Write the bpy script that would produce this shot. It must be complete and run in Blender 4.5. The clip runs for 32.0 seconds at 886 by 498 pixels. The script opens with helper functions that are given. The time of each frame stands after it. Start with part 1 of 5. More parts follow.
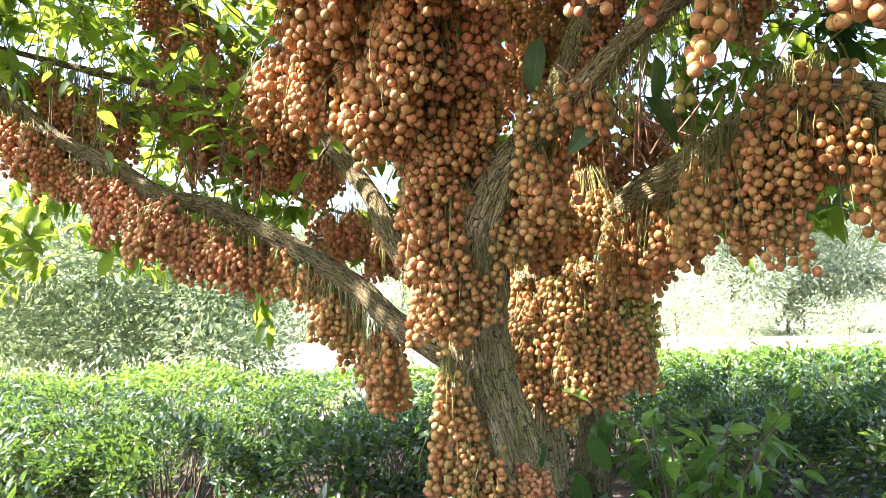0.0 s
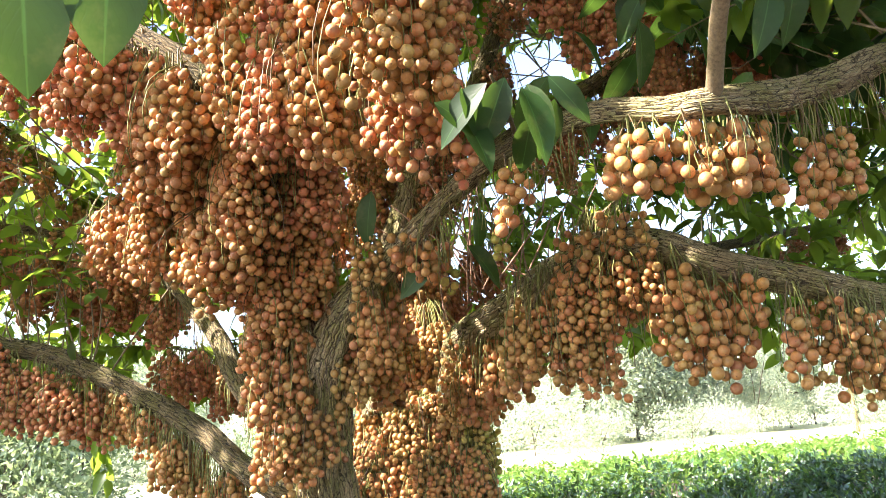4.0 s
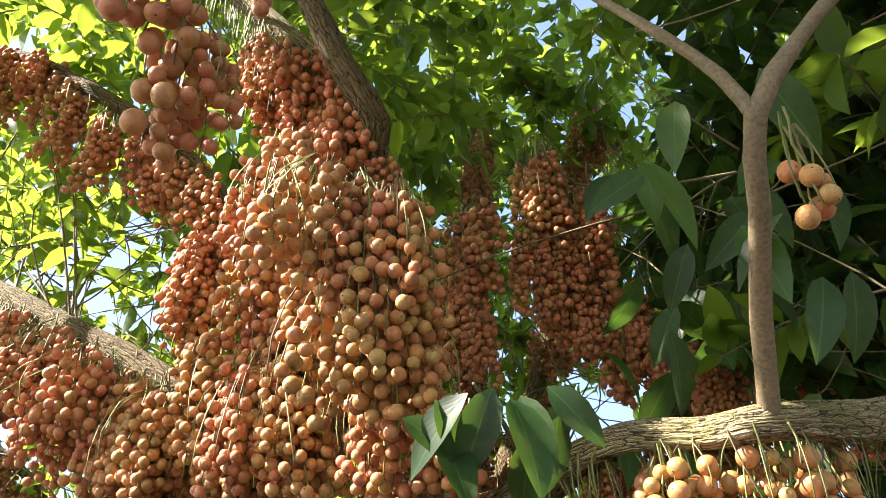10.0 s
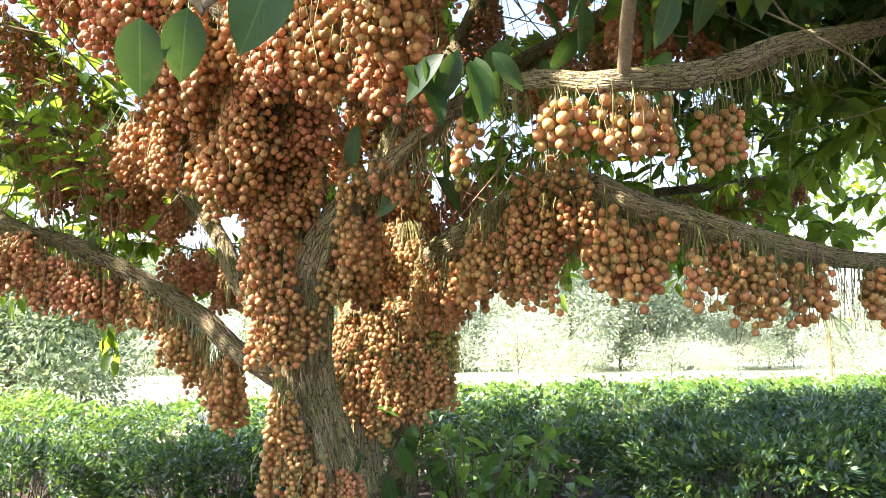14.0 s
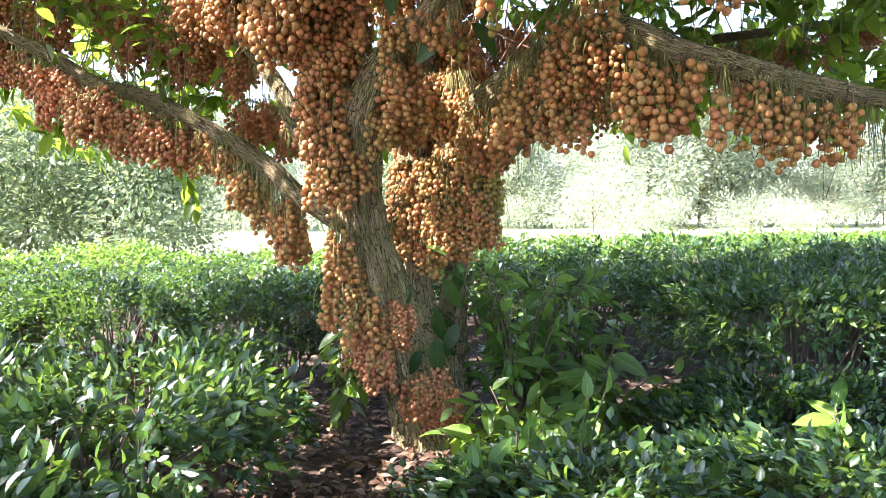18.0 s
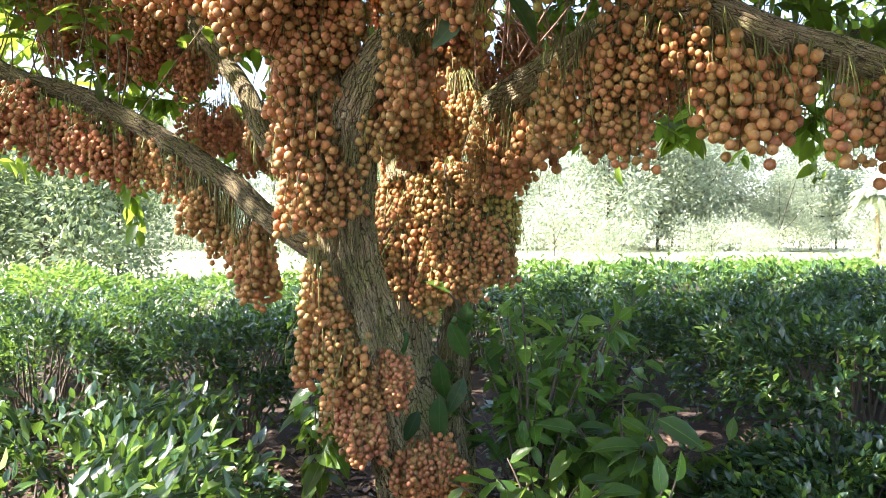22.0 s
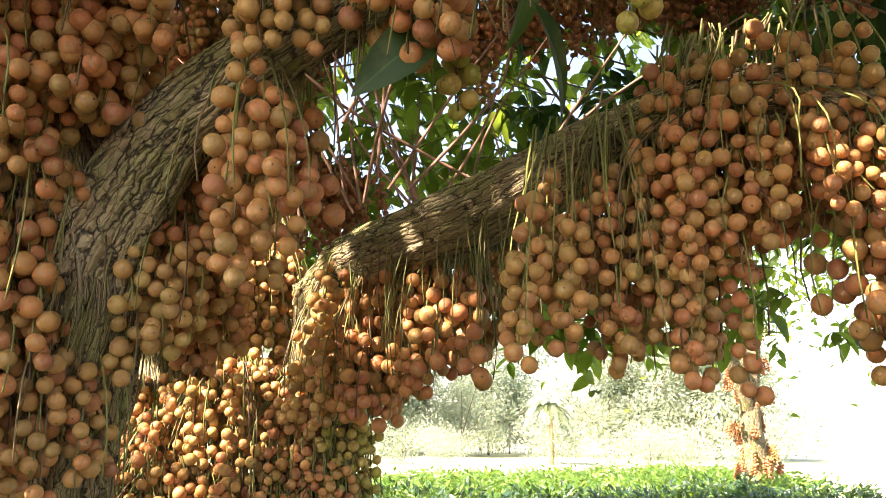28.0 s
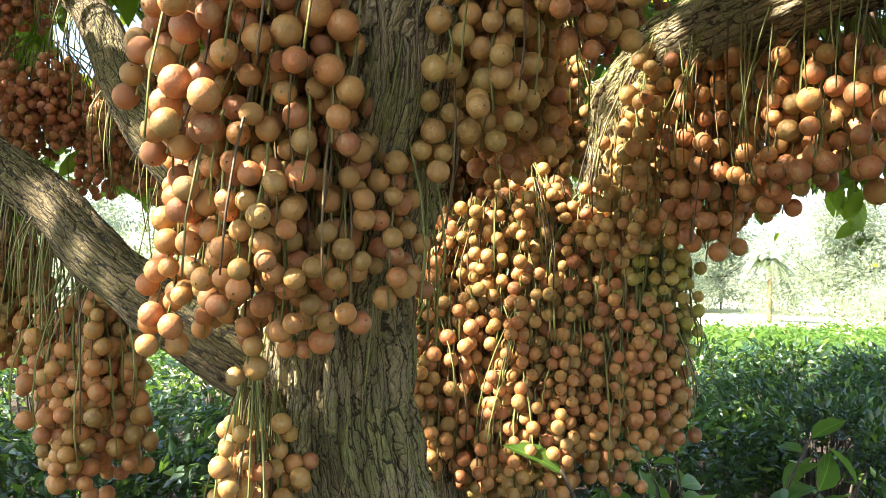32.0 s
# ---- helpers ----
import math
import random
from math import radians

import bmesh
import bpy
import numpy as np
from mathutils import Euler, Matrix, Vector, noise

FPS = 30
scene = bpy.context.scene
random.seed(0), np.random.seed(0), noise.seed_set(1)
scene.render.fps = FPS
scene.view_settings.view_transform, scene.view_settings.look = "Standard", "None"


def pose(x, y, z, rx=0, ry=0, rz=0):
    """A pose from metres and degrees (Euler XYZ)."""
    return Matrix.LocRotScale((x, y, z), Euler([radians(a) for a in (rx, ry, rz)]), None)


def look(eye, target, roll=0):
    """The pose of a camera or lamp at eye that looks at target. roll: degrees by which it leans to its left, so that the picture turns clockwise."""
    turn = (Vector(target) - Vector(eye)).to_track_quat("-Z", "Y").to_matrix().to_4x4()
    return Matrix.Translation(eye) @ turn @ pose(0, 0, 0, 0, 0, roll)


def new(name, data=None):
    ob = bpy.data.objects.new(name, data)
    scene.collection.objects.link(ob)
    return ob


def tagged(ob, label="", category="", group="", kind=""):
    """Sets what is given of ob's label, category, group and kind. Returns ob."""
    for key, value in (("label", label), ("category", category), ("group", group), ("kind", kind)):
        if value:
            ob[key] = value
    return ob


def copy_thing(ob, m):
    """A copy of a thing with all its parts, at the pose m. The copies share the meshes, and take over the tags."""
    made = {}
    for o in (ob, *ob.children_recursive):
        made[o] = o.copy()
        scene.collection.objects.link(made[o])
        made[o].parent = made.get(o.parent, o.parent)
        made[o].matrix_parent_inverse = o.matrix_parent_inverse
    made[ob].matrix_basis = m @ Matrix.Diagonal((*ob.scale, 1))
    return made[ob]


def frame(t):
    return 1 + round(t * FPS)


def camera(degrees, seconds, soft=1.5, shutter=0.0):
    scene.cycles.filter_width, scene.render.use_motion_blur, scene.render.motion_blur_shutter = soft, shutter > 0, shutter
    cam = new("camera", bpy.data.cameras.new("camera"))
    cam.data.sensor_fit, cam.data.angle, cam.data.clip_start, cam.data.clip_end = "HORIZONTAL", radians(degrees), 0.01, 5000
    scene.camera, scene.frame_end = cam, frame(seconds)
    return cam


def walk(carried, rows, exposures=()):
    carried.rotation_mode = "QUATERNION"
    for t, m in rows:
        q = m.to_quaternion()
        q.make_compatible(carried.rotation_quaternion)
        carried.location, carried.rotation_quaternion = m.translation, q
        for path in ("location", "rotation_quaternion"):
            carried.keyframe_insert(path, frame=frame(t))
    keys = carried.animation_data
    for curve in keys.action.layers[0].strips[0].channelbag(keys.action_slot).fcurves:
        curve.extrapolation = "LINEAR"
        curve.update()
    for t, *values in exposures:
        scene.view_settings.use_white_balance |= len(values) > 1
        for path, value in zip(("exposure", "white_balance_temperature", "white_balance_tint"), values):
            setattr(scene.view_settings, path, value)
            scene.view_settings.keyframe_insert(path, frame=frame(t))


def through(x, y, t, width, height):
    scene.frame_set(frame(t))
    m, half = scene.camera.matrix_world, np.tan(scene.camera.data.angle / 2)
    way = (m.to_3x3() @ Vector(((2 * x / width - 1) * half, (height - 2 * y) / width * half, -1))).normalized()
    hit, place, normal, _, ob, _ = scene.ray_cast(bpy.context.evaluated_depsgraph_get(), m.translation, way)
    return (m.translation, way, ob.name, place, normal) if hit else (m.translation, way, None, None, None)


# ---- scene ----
cam = camera(57.1, 32.0, soft=0.5)
PATH = [
    (0, (-0.211, -3.248, 1.285), (-0.323, -1.257, 1.446), -1.3),
    (0.5, (-0.192, -3.308, 1.291), (-0.258, -1.316, 1.45), -2.0),
    (1, (-0.175, -3.332, 1.29), (-0.141, -1.339, 1.457), -2.7),
    (1.5, (-0.154, -3.336, 1.294), (-0.027, -1.348, 1.465), -3.5),
    (2, (-0.139, -3.334, 1.302), (0.053, -1.352, 1.485), -4.2),
    (2.5, (-0.141, -3.344, 1.301), (0.084, -1.37, 1.528), -4.5),
    (3, (-0.149, -3.353, 1.313), (0.095, -1.391, 1.616), -4.7),
    (3.5, (-0.159, -3.368, 1.329), (0.093, -1.419, 1.701), -4.8),
    (4, (-0.153, -3.392, 1.334), (0.096, -1.455, 1.765), -4.7),
    (4.5, (-0.155, -3.416, 1.338), (0.094, -1.496, 1.838), -4.8),
    (6.5, (-0.103, -3.332, 1.37), (0.109, -1.482, 2.099), -4.7),
    (7, (-0.055, -3.171, 1.358), (0.155, -1.343, 2.143), -4.0),
    (7.5, (-0.017, -3.058, 1.372), (0.181, -1.27, 2.247), -3.6),
    (8, (0.017, -3.003, 1.38), (0.204, -1.252, 2.328), -3.3),
    (8.5, (0.036, -3.007, 1.391), (0.203, -1.308, 2.433), -3.2),
    (9, (0.041, -3.03, 1.401), (0.185, -1.381, 2.523), -3.0),
    (9.5, (0.038, -3.052, 1.405), (0.164, -1.437, 2.579), -2.7),
    (10, (0.041, -3.066, 1.407), (0.143, -1.476, 2.615), -2.4),
    (10.5, (0.042, -3.1, 1.407), (0.128, -1.529, 2.642), -2.1),
    (11, (0.032, -3.155, 1.399), (0.103, -1.591, 2.643), -1.9),
    (11.5, (-0.014, -3.249, 1.398), (0.061, -1.617, 2.551), -1.8),
    (12, (-0.045, -3.354, 1.388), (0.139, -1.576, 2.285), -2.6),
    (12.5, (-0.059, -3.485, 1.342), (0.184, -1.628, 2.045), -1.9),
    (13, (-0.042, -3.63, 1.295), (0.206, -1.715, 1.814), -0.9),
    (13.5, (-0.066, -3.727, 1.27), (0.184, -1.781, 1.655), -0.6),
    (14, (-0.102, -3.871, 1.259), (0.141, -1.9, 1.499), -0.6),
    (14.5, (-0.101, -3.953, 1.25), (0.126, -1.97, 1.381), -0.5),
    (15, (-0.058, -3.968, 1.231), (0.141, -1.979, 1.268), -0.5),
    (15.5, (-0.028, -3.993, 1.224), (0.14, -2.0, 1.209), -0.9),
    (17.5, (0.031, -4.103, 1.181), (0.104, -2.107, 1.088), -0.8),
    (18, (0.037, -4.088, 1.186), (0.085, -2.091, 1.082), -0.6),
    (18.5, (0.027, -4.078, 1.197), (0.008, -2.081, 1.087), -0.2),
    (19, (0.004, -4.066, 1.205), (-0.021, -2.07, 1.096), 0.4),
    (19.5, (-0.03, -4.027, 1.222), (-0.044, -2.03, 1.114), 0.6),
    (20, (-0.077, -3.974, 1.227), (-0.062, -1.977, 1.123), 0.7),
    (20.5, (-0.096, -3.9, 1.223), (-0.027, -1.904, 1.124), 0.4),
    (21, (-0.095, -3.715, 1.212), (-0.007, -1.719, 1.118), -0.1),
    (21.5, (-0.109, -3.551, 1.206), (0.001, -1.556, 1.117), -0.3),
    (22, (-0.142, -3.329, 1.212), (0.02, -1.336, 1.157), -0.0),
    (22.5, (-0.133, -3.087, 1.21), (0.114, -1.102, 1.199), 0.0),
    (23, (-0.095, -2.868, 1.232), (0.157, -0.885, 1.286), 1.2),
    (23.5, (-0.112, -2.71, 1.257), (0.22, -0.745, 1.428), 2.7),
    (24, (-0.15, -2.539, 1.292), (0.458, -0.656, 1.584), 1.6),
    (24.5, (-0.14, -2.447, 1.304), (0.49, -0.58, 1.646), 2.2),
    (25, (-0.083, -2.373, 1.313), (0.531, -0.517, 1.734), 3.7),
    (25.5, (-0.048, -2.326, 1.314), (0.588, -0.483, 1.758), 4.2),
    (27.5, (-0.255, -1.921, 1.334), (0.672, -0.218, 1.827), 1.1),
    (28, (-0.304, -1.855, 1.326), (0.576, -0.112, 1.757), 0.7),
    (28.5, (-0.301, -1.812, 1.313), (0.451, 0.012, 1.644), 0.5),
    (29, (-0.277, -1.757, 1.29), (0.382, 0.118, 1.519), -0.1),
    (29.5, (-0.237, -1.686, 1.274), (0.306, 0.233, 1.432), -0.3),
    (30, (-0.214, -1.637, 1.255), (0.233, 0.307, 1.398), -0.4),
    (30.5, (-0.241, -1.575, 1.246), (0.177, 0.378, 1.355), 0.2),
    (31, (-0.307, -1.495, 1.253), (0.111, 0.458, 1.341), 0.8),
    (31.5, (-0.35, -1.47, 1.269), (0.085, 0.481, 1.345), 1.6),
    (32, (-0.372, -1.448, 1.275), (0.074, 0.5, 1.345), 1.8),
]
# seconds, exposure, white balance in kelvin and tint
EXPOSURE = [(0.0, 2.85, 6500, 20), (4.0, 2.8, 6600, 20), (9.0, 2.45, 6700, 18), (12.0, 2.5, 6600, 18), (15.0, 2.8, 6400, 22), (18.0, 2.75, 6200, 22), (19.0, 2.6, 6200, 22), (21.0, 2.55, 6200, 22), (22.0, 2.55, 6300, 20), (23.0, 2.0, 6400, 14), (24.0, 2.2, 6500, 16), (25.5, 2.35, 6800, 18), (28.0, 2.6, 7300, 24), (29.0, 2.38, 7000, 18), (30.0, 2.32, 6900, 16), (32.0, 2.4, 6600, 12)]
walk(cam, [(t, look(eye, target, roll)) for t, eye, target, roll in PATH], EXPOSURE)

# ---- light ----
SUN_FROM = Vector((-0.85, -0.14, 0.85)).normalized()
world = bpy.data.worlds.new("sky")
scene.world = world
world.use_nodes = True
wn = world.node_tree
sky = wn.nodes.new("ShaderNodeTexSky")
sky.sky_type, sky.sun_disc = "NISHITA", False
sky.sun_elevation = math.asin(SUN_FROM.z)
sky.sun_rotation = math.atan2(SUN_FROM.x, SUN_FROM.y)
wn.nodes["Background"].inputs["Strength"].default_value = 0.10
wn.links.new(sky.outputs["Color"], wn.nodes["Background"].inputs["Color"])
sun = new("sun", bpy.data.lights.new("sun", "SUN"))
sun.data.energy, sun.data.angle, sun.data.color = 5.0, radians(0.53), (1.0, 0.94, 0.84)
sun.matrix_world = look(SUN_FROM * 60, (0, 0, 0))


# ---- materials ----
class Mat:
    """A node material with short calls for its nodes."""

    def __init__(self, name):
        self.m = bpy.data.materials.new(name)
        self.m.use_nodes = True
        self.t = self.m.node_tree
        self.b = self.t.nodes["Principled BSDF"]

    def n(self, kind, **sets):
        node = self.t.nodes.new("ShaderNode" + kind)
        for key, value in sets.items():
            node.inputs[key.replace("_", " ")].default_value = value
        return node

    def l(self, a, b):
        self.t.links.new(a, b)

    def coords(self, which, scale):
        c, mp = self.n("TexCoord"), self.n("Mapping")
        mp.inputs["Scale"].default_value = scale
        self.l(c.outputs[which], mp.inputs["Vector"])
        return mp.outputs["Vector"]

    def noise(self, vec, scale, detail=4.0, rough=0.6):
        t = self.n("TexNoise", Scale=scale, Detail=detail, Roughness=rough)
        if vec is not None:
            self.l(vec, t.inputs["Vector"])
        return t.outputs["Fac"]

    def ramp(self, fac, *stops):
        r = self.n("ValToRGB")
        e = r.color_ramp.elements
        e[0].position, e[0].color = stops[0][0], (*stops[0][1], 1)
        e[1].position, e[1].color = stops[-1][0], (*stops[-1][1], 1)
        for p, c in stops[1:-1]:
            e.new(p).color = (*c, 1)
        self.l(fac, r.inputs["Fac"])
        return r.outputs["Color"]

    def mix(self, fac, a, b, how="MIX"):
        x = self.n("MixRGB")
        x.blend_type = how
        for sock, v in zip(("Fac", "Color1", "Color2"), (fac, a, b)):
            if isinstance(v, (int, float)):
                x.inputs[sock].default_value = v
            elif isinstance(v, tuple):
                x.inputs[sock].default_value = (*v, 1)
            else:
                self.l(v, x.inputs[sock])
        return x.outputs["Color"]

    def add(self, a, b, op="ADD"):
        x = self.n("Math")
        x.operation = op
        for sock, v in zip(x.inputs, (a, b)):
            if isinstance(v, (int, float)):
                sock.default_value = v
            else:
                self.l(v, sock)
        return x.outputs[0]

    def bump(self, height, strength, distance):
        x = self.n("Bump", Strength=strength, Distance=distance)
        self.l(height, x.inputs["Height"])
        self.l(x.outputs["Normal"], self.b.inputs["Normal"])

    def base(self, col, rough=0.6):
        self.l(col, self.b.inputs["Base Color"])
        if isinstance(rough, (int, float)):
            self.b.inputs["Roughness"].default_value = rough
        else:
            self.l(rough, self.b.inputs["Roughness"])
        return self.m

    def luck(self):
        """One number per loose piece, shifted from object to object."""
        g, o = self.n("NewGeometry"), self.n("ObjectInfo")
        return self.add(self.add(g.outputs["Random Per Island"], o.outputs["Random"]), 1.0, "MODULO"), o.outputs["Random"]


def bark_material(name, light, mid, dark, moss, scale=1.0):
    """Long broken plates between dark fissures, with moss and lichen."""
    m = Mat(name)
    ob = m.coords("Object", (1, 1, 1))
    warp = m.n("TexNoise", Scale=28.0, Detail=4.0, Roughness=0.6)
    m.l(ob, warp.inputs["Vector"])

    def plates(across, along, bend):
        uv = m.mix(bend, m.coords("UV", (across * scale, along * scale, 1.0)), warp.outputs["Color"], "ADD")
        v = m.n("TexVoronoi", Scale=1.0, Randomness=1.0)
        v.feature = "DISTANCE_TO_EDGE"
        m.l(uv, v.inputs["Vector"])
        cell = m.n("TexVoronoi", Scale=1.0, Randomness=1.0)
        m.l(uv, cell.inputs["Vector"])
        return v.outputs["Distance"], cell.outputs["Color"]

    wide, tint = plates(95.0, 10.0, 1.2)
    narrow, _ = plates(210.0, 30.0, 1.8)
    fine = m.noise(m.coords("UV", (340.0 * scale, 120.0 * scale, 1.0)), 1.0, 6.0, 0.75)
    patch, lichen, tone = m.noise(ob, 7.0, 6.0, 0.7), m.noise(ob, 34.0, 5.0, 0.7), m.noise(ob, 3.0, 4.0)
    c = m.mix(m.ramp(fine, (0.36, (0, 0, 0)), (0.62, (1, 1, 1))), mid, light)
    c = m.mix(m.ramp(tint, (0.25, (0.4, 0.4, 0.4)), (0.6, (0, 0, 0))), c, tuple(v * 0.6 for v in mid))
    c = m.mix(m.ramp(tone, (0.42, (0, 0, 0)), (0.68, (0.4, 0.4, 0.4))), c, tuple(v * 0.6 for v in mid))
    c = m.mix(m.ramp(patch, (0.46, (0, 0, 0)), (0.6, (0.7, 0.7, 0.7))), c, moss)
    c = m.mix(m.ramp(lichen, (0.56, (0, 0, 0)), (0.66, (0.5, 0.5, 0.5))), c, tuple(0.5 * v + w for v, w in zip(light, (0.14, 0.13, 0.07))))
    c = m.mix(m.ramp(narrow, (0.01, (0.6, 0.6, 0.6)), (0.06, (0, 0, 0))), c, dark)
    c = m.mix(m.ramp(wide, (0.015, (0.95, 0.95, 0.95)), (0.075, (0, 0, 0))), c, dark)
    c = m.mix(m.ramp(fine, (0.30, (0.5, 0.5, 0.5)), (0.40, (0, 0, 0))), c, dark)
    height = m.add(m.ramp(wide, (0.0, (0, 0, 0)), (0.3, (1, 1, 1))), m.add(m.ramp(narrow, (0.0, (0, 0, 0)), (0.25, (1, 1, 1))), 0.5, "MULTIPLY"))
    m.bump(m.add(height, m.add(fine, 0.6, "MULTIPLY")), 1.0, 0.014)
    return m.base(c, 0.9)


def leaf_material(name, dark, mid, young, gloss=0.38, through=0.42, glow=(0.30, 0.46, 0.05), shine=0.45, veins=0.0):
    m = Mat(name)
    r, _ = m.luck()
    ob = m.coords("Object", (1, 1, 1))
    c = m.ramp(r, (0.0, dark), (0.3, dark), (0.55, mid), (0.84, mid), (0.92, young))
    c = m.mix(m.noise(ob, 45.0, 3.0), m.mix(0.65, c, (0.02, 0.03, 0.01), "MULTIPLY"), c)
    uv = m.n("TexCoord").outputs["UV"]
    if veins:
        sep = m.n("SeparateXYZ")
        m.l(uv, sep.inputs[0])
        off = m.add(m.add(sep.outputs["X"], 0.5, "SUBTRACT"), 0.0, "ABSOLUTE")
        rib = m.add(m.add(m.add(m.add(sep.outputs["Y"], off, "SUBTRACT"), 26.0, "MULTIPLY"), 0.0, "SINE"), 0.0, "ABSOLUTE")
        groove = m.add(m.ramp(rib, (0.0, (0, 0, 0)), (0.5, (1, 1, 1))), m.ramp(off, (0.0, (0, 0, 0)), (0.05, (1, 1, 1))), "MULTIPLY")
        c = m.mix(m.ramp(off, (0.012, (0.5, 0.5, 0.5)), (0.03, (0, 0, 0))), c, tuple(v * 2.2 for v in mid))
        c = m.mix(m.ramp(m.noise(ob, 14.0, 5.0, 0.7), (0.55, (0, 0, 0)), (0.72, (0.5, 0.5, 0.5))), c, (0.16, 0.15, 0.06))
        m.bump(groove, veins, 0.006)
    else:
        w = m.n("TexWave", Scale=3.2, Distortion=0.6)
        m.l(uv, w.inputs["Vector"])
        m.bump(w.outputs["Fac"], 0.06, 0.004)
    m.base(c, gloss)
    m.b.inputs["Specular IOR Level"].default_value = shine
    tr = m.n("BsdfTranslucent")
    m.l(m.mix(0.55, c, glow), tr.inputs["Color"])
    mx = m.n("MixShader", Fac=through)
    m.l(m.b.outputs[0], mx.inputs[1])
    m.l(tr.outputs[0], mx.inputs[2])
    m.l(mx.outputs[0], m.t.nodes["Material Output"].inputs["Surface"])
    return m.m


def fruit_material(name="fruit_skin", unripe=False, ripe=False):
    m = Mat(name)
    r, o = m.luck()
    ob = m.coords("Object", (1, 1, 1))
    c = m.ramp(r, (0.0, (0.32, 0.19, 0.055)), (0.2, (0.46, 0.245, 0.068)), (0.5, (0.52, 0.228, 0.068)), (0.8, (0.52, 0.19, 0.068)), (1.0, (0.35, 0.125, 0.05)))
    if unripe:
        c = m.ramp(r, (0.0, (0.30, 0.32, 0.05)), (0.5, (0.42, 0.38, 0.07)), (1.0, (0.50, 0.36, 0.09)))
    if ripe:
        c = m.ramp(r, (0.0, (0.46, 0.215, 0.08)), (0.4, (0.54, 0.20, 0.085)), (0.8, (0.55, 0.175, 0.085)), (1.0, (0.40, 0.13, 0.068)))
    c = m.mix(m.ramp(o, (0.80, (0, 0, 0)), (1.0, (0.45, 0.45, 0.45))), c, (0.42, 0.33, 0.09))
    spot = m.noise(ob, 70.0, 4.0, 0.7)
    c = m.mix(m.ramp(spot, (0.34, (0.65, 0.65, 0.65)), (0.54, (0, 0, 0))), c, (0.27, 0.14, 0.05))
    c = m.mix(m.ramp(m.noise(ob, 55.0, 3.0), (0.5, (0, 0, 0)), (0.66, (0.4, 0.4, 0.4))), c, (0.46, 0.32, 0.12))
    c = m.mix(m.ramp(m.noise(ob, 420.0, 2.0), (0.62, (0, 0, 0)), (0.72, (0.35, 0.35, 0.35))), c, (0.25, 0.15, 0.07))
    m.bump(m.noise(ob, 260.0, 4.0), 0.4, 0.003)
    m.base(c, 0.52)
    m.b.inputs["Subsurface Weight"].default_value = 0.05
    m.b.inputs["Subsurface Radius"].default_value = (0.012, 0.005, 0.002)
    return m.m


def plain_material(name, a, b, scale, rough=0.7, bump=0.3, depth=0.004):
    m = Mat(name)
    ob = m.coords("Object", (1, 1, 1))
    n1, n2 = m.noise(ob, scale, 5.0, 0.65), m.noise(ob, scale * 7.3, 3.0)
    c = m.mix(n1, a, b)
    c = m.mix(m.ramp(n2, (0.35, (0.5, 0.5, 0.5)), (0.6, (0, 0, 0))), c, tuple(v * 0.45 for v in a))
    m.bump(n2, bump, depth)
    return m.base(c, rough)


def island_material(name, stops, rough=0.75):
    m = Mat(name)
    r, _ = m.luck()
    ob = m.coords("Object", (1, 1, 1))
    c = m.ramp(r, *stops)
    c = m.mix(m.noise(ob, 60.0, 4.0), m.mix(0.6, c, (0.25, 0.2, 0.15), "MULTIPLY"), c)
    m.bump(m.noise(ob, 130.0, 3.0), 0.4, 0.003)
    return m.base(c, rough)


def ground_material():
    m = Mat("soil_and_grass")
    ob = m.coords("Object", (1, 1, 1))
    big, mid, fine = m.noise(ob, 0.25, 4.0), m.noise(ob, 3.0, 5.0), m.noise(ob, 40.0, 5.0, 0.7)
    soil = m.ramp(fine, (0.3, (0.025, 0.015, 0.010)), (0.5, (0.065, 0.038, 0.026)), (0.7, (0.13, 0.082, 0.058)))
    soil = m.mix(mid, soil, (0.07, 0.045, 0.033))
    # Pale dry grass, lightened further so its colour carries the field's glare
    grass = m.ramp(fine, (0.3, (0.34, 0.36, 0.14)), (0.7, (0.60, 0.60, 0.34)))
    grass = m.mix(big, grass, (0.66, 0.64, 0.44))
    c = m.n("TexCoord")
    sep = m.n("SeparateXYZ")
    m.l(c.outputs["Object"], sep.inputs[0])
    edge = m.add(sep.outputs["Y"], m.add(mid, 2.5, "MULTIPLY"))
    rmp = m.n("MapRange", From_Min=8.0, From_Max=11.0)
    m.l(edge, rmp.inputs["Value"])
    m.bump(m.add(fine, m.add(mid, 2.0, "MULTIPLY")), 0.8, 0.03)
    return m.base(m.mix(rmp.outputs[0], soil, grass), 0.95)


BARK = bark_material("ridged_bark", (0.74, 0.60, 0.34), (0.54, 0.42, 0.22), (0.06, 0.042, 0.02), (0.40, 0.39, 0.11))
# Darker copy of the bark, with the limbs' shade in its colour
SHADED_BARK = bark_material("shaded_bark", (0.40, 0.30, 0.14), (0.25, 0.18, 0.08), (0.025, 0.018, 0.008), (0.20, 0.185, 0.045))
TWIG = plain_material("twig_bark", (0.11, 0.085, 0.045), (0.30, 0.23, 0.125), 22.0, 0.75, 0.5, 0.003)
FRUIT = fruit_material()
# Red skin of ripe fruit, also used for fruit glowing in the sun
RIPE_AND_LIT_FRUIT = fruit_material("ripe_and_lit_fruit_skin", False, True)
GREEN_FRUIT = fruit_material("unripe_fruit_skin", True)
STRING = island_material("fruit_stalk", ((0.0, (0.18, 0.20, 0.045)), (0.6, (0.30, 0.31, 0.08)), (0.8, (0.22, 0.15, 0.06)), (1.0, (0.12, 0.075, 0.04))), 0.6)
NUB = plain_material("dry_fruit_tip", (0.05, 0.035, 0.02), (0.10, 0.06, 0.03), 90.0)
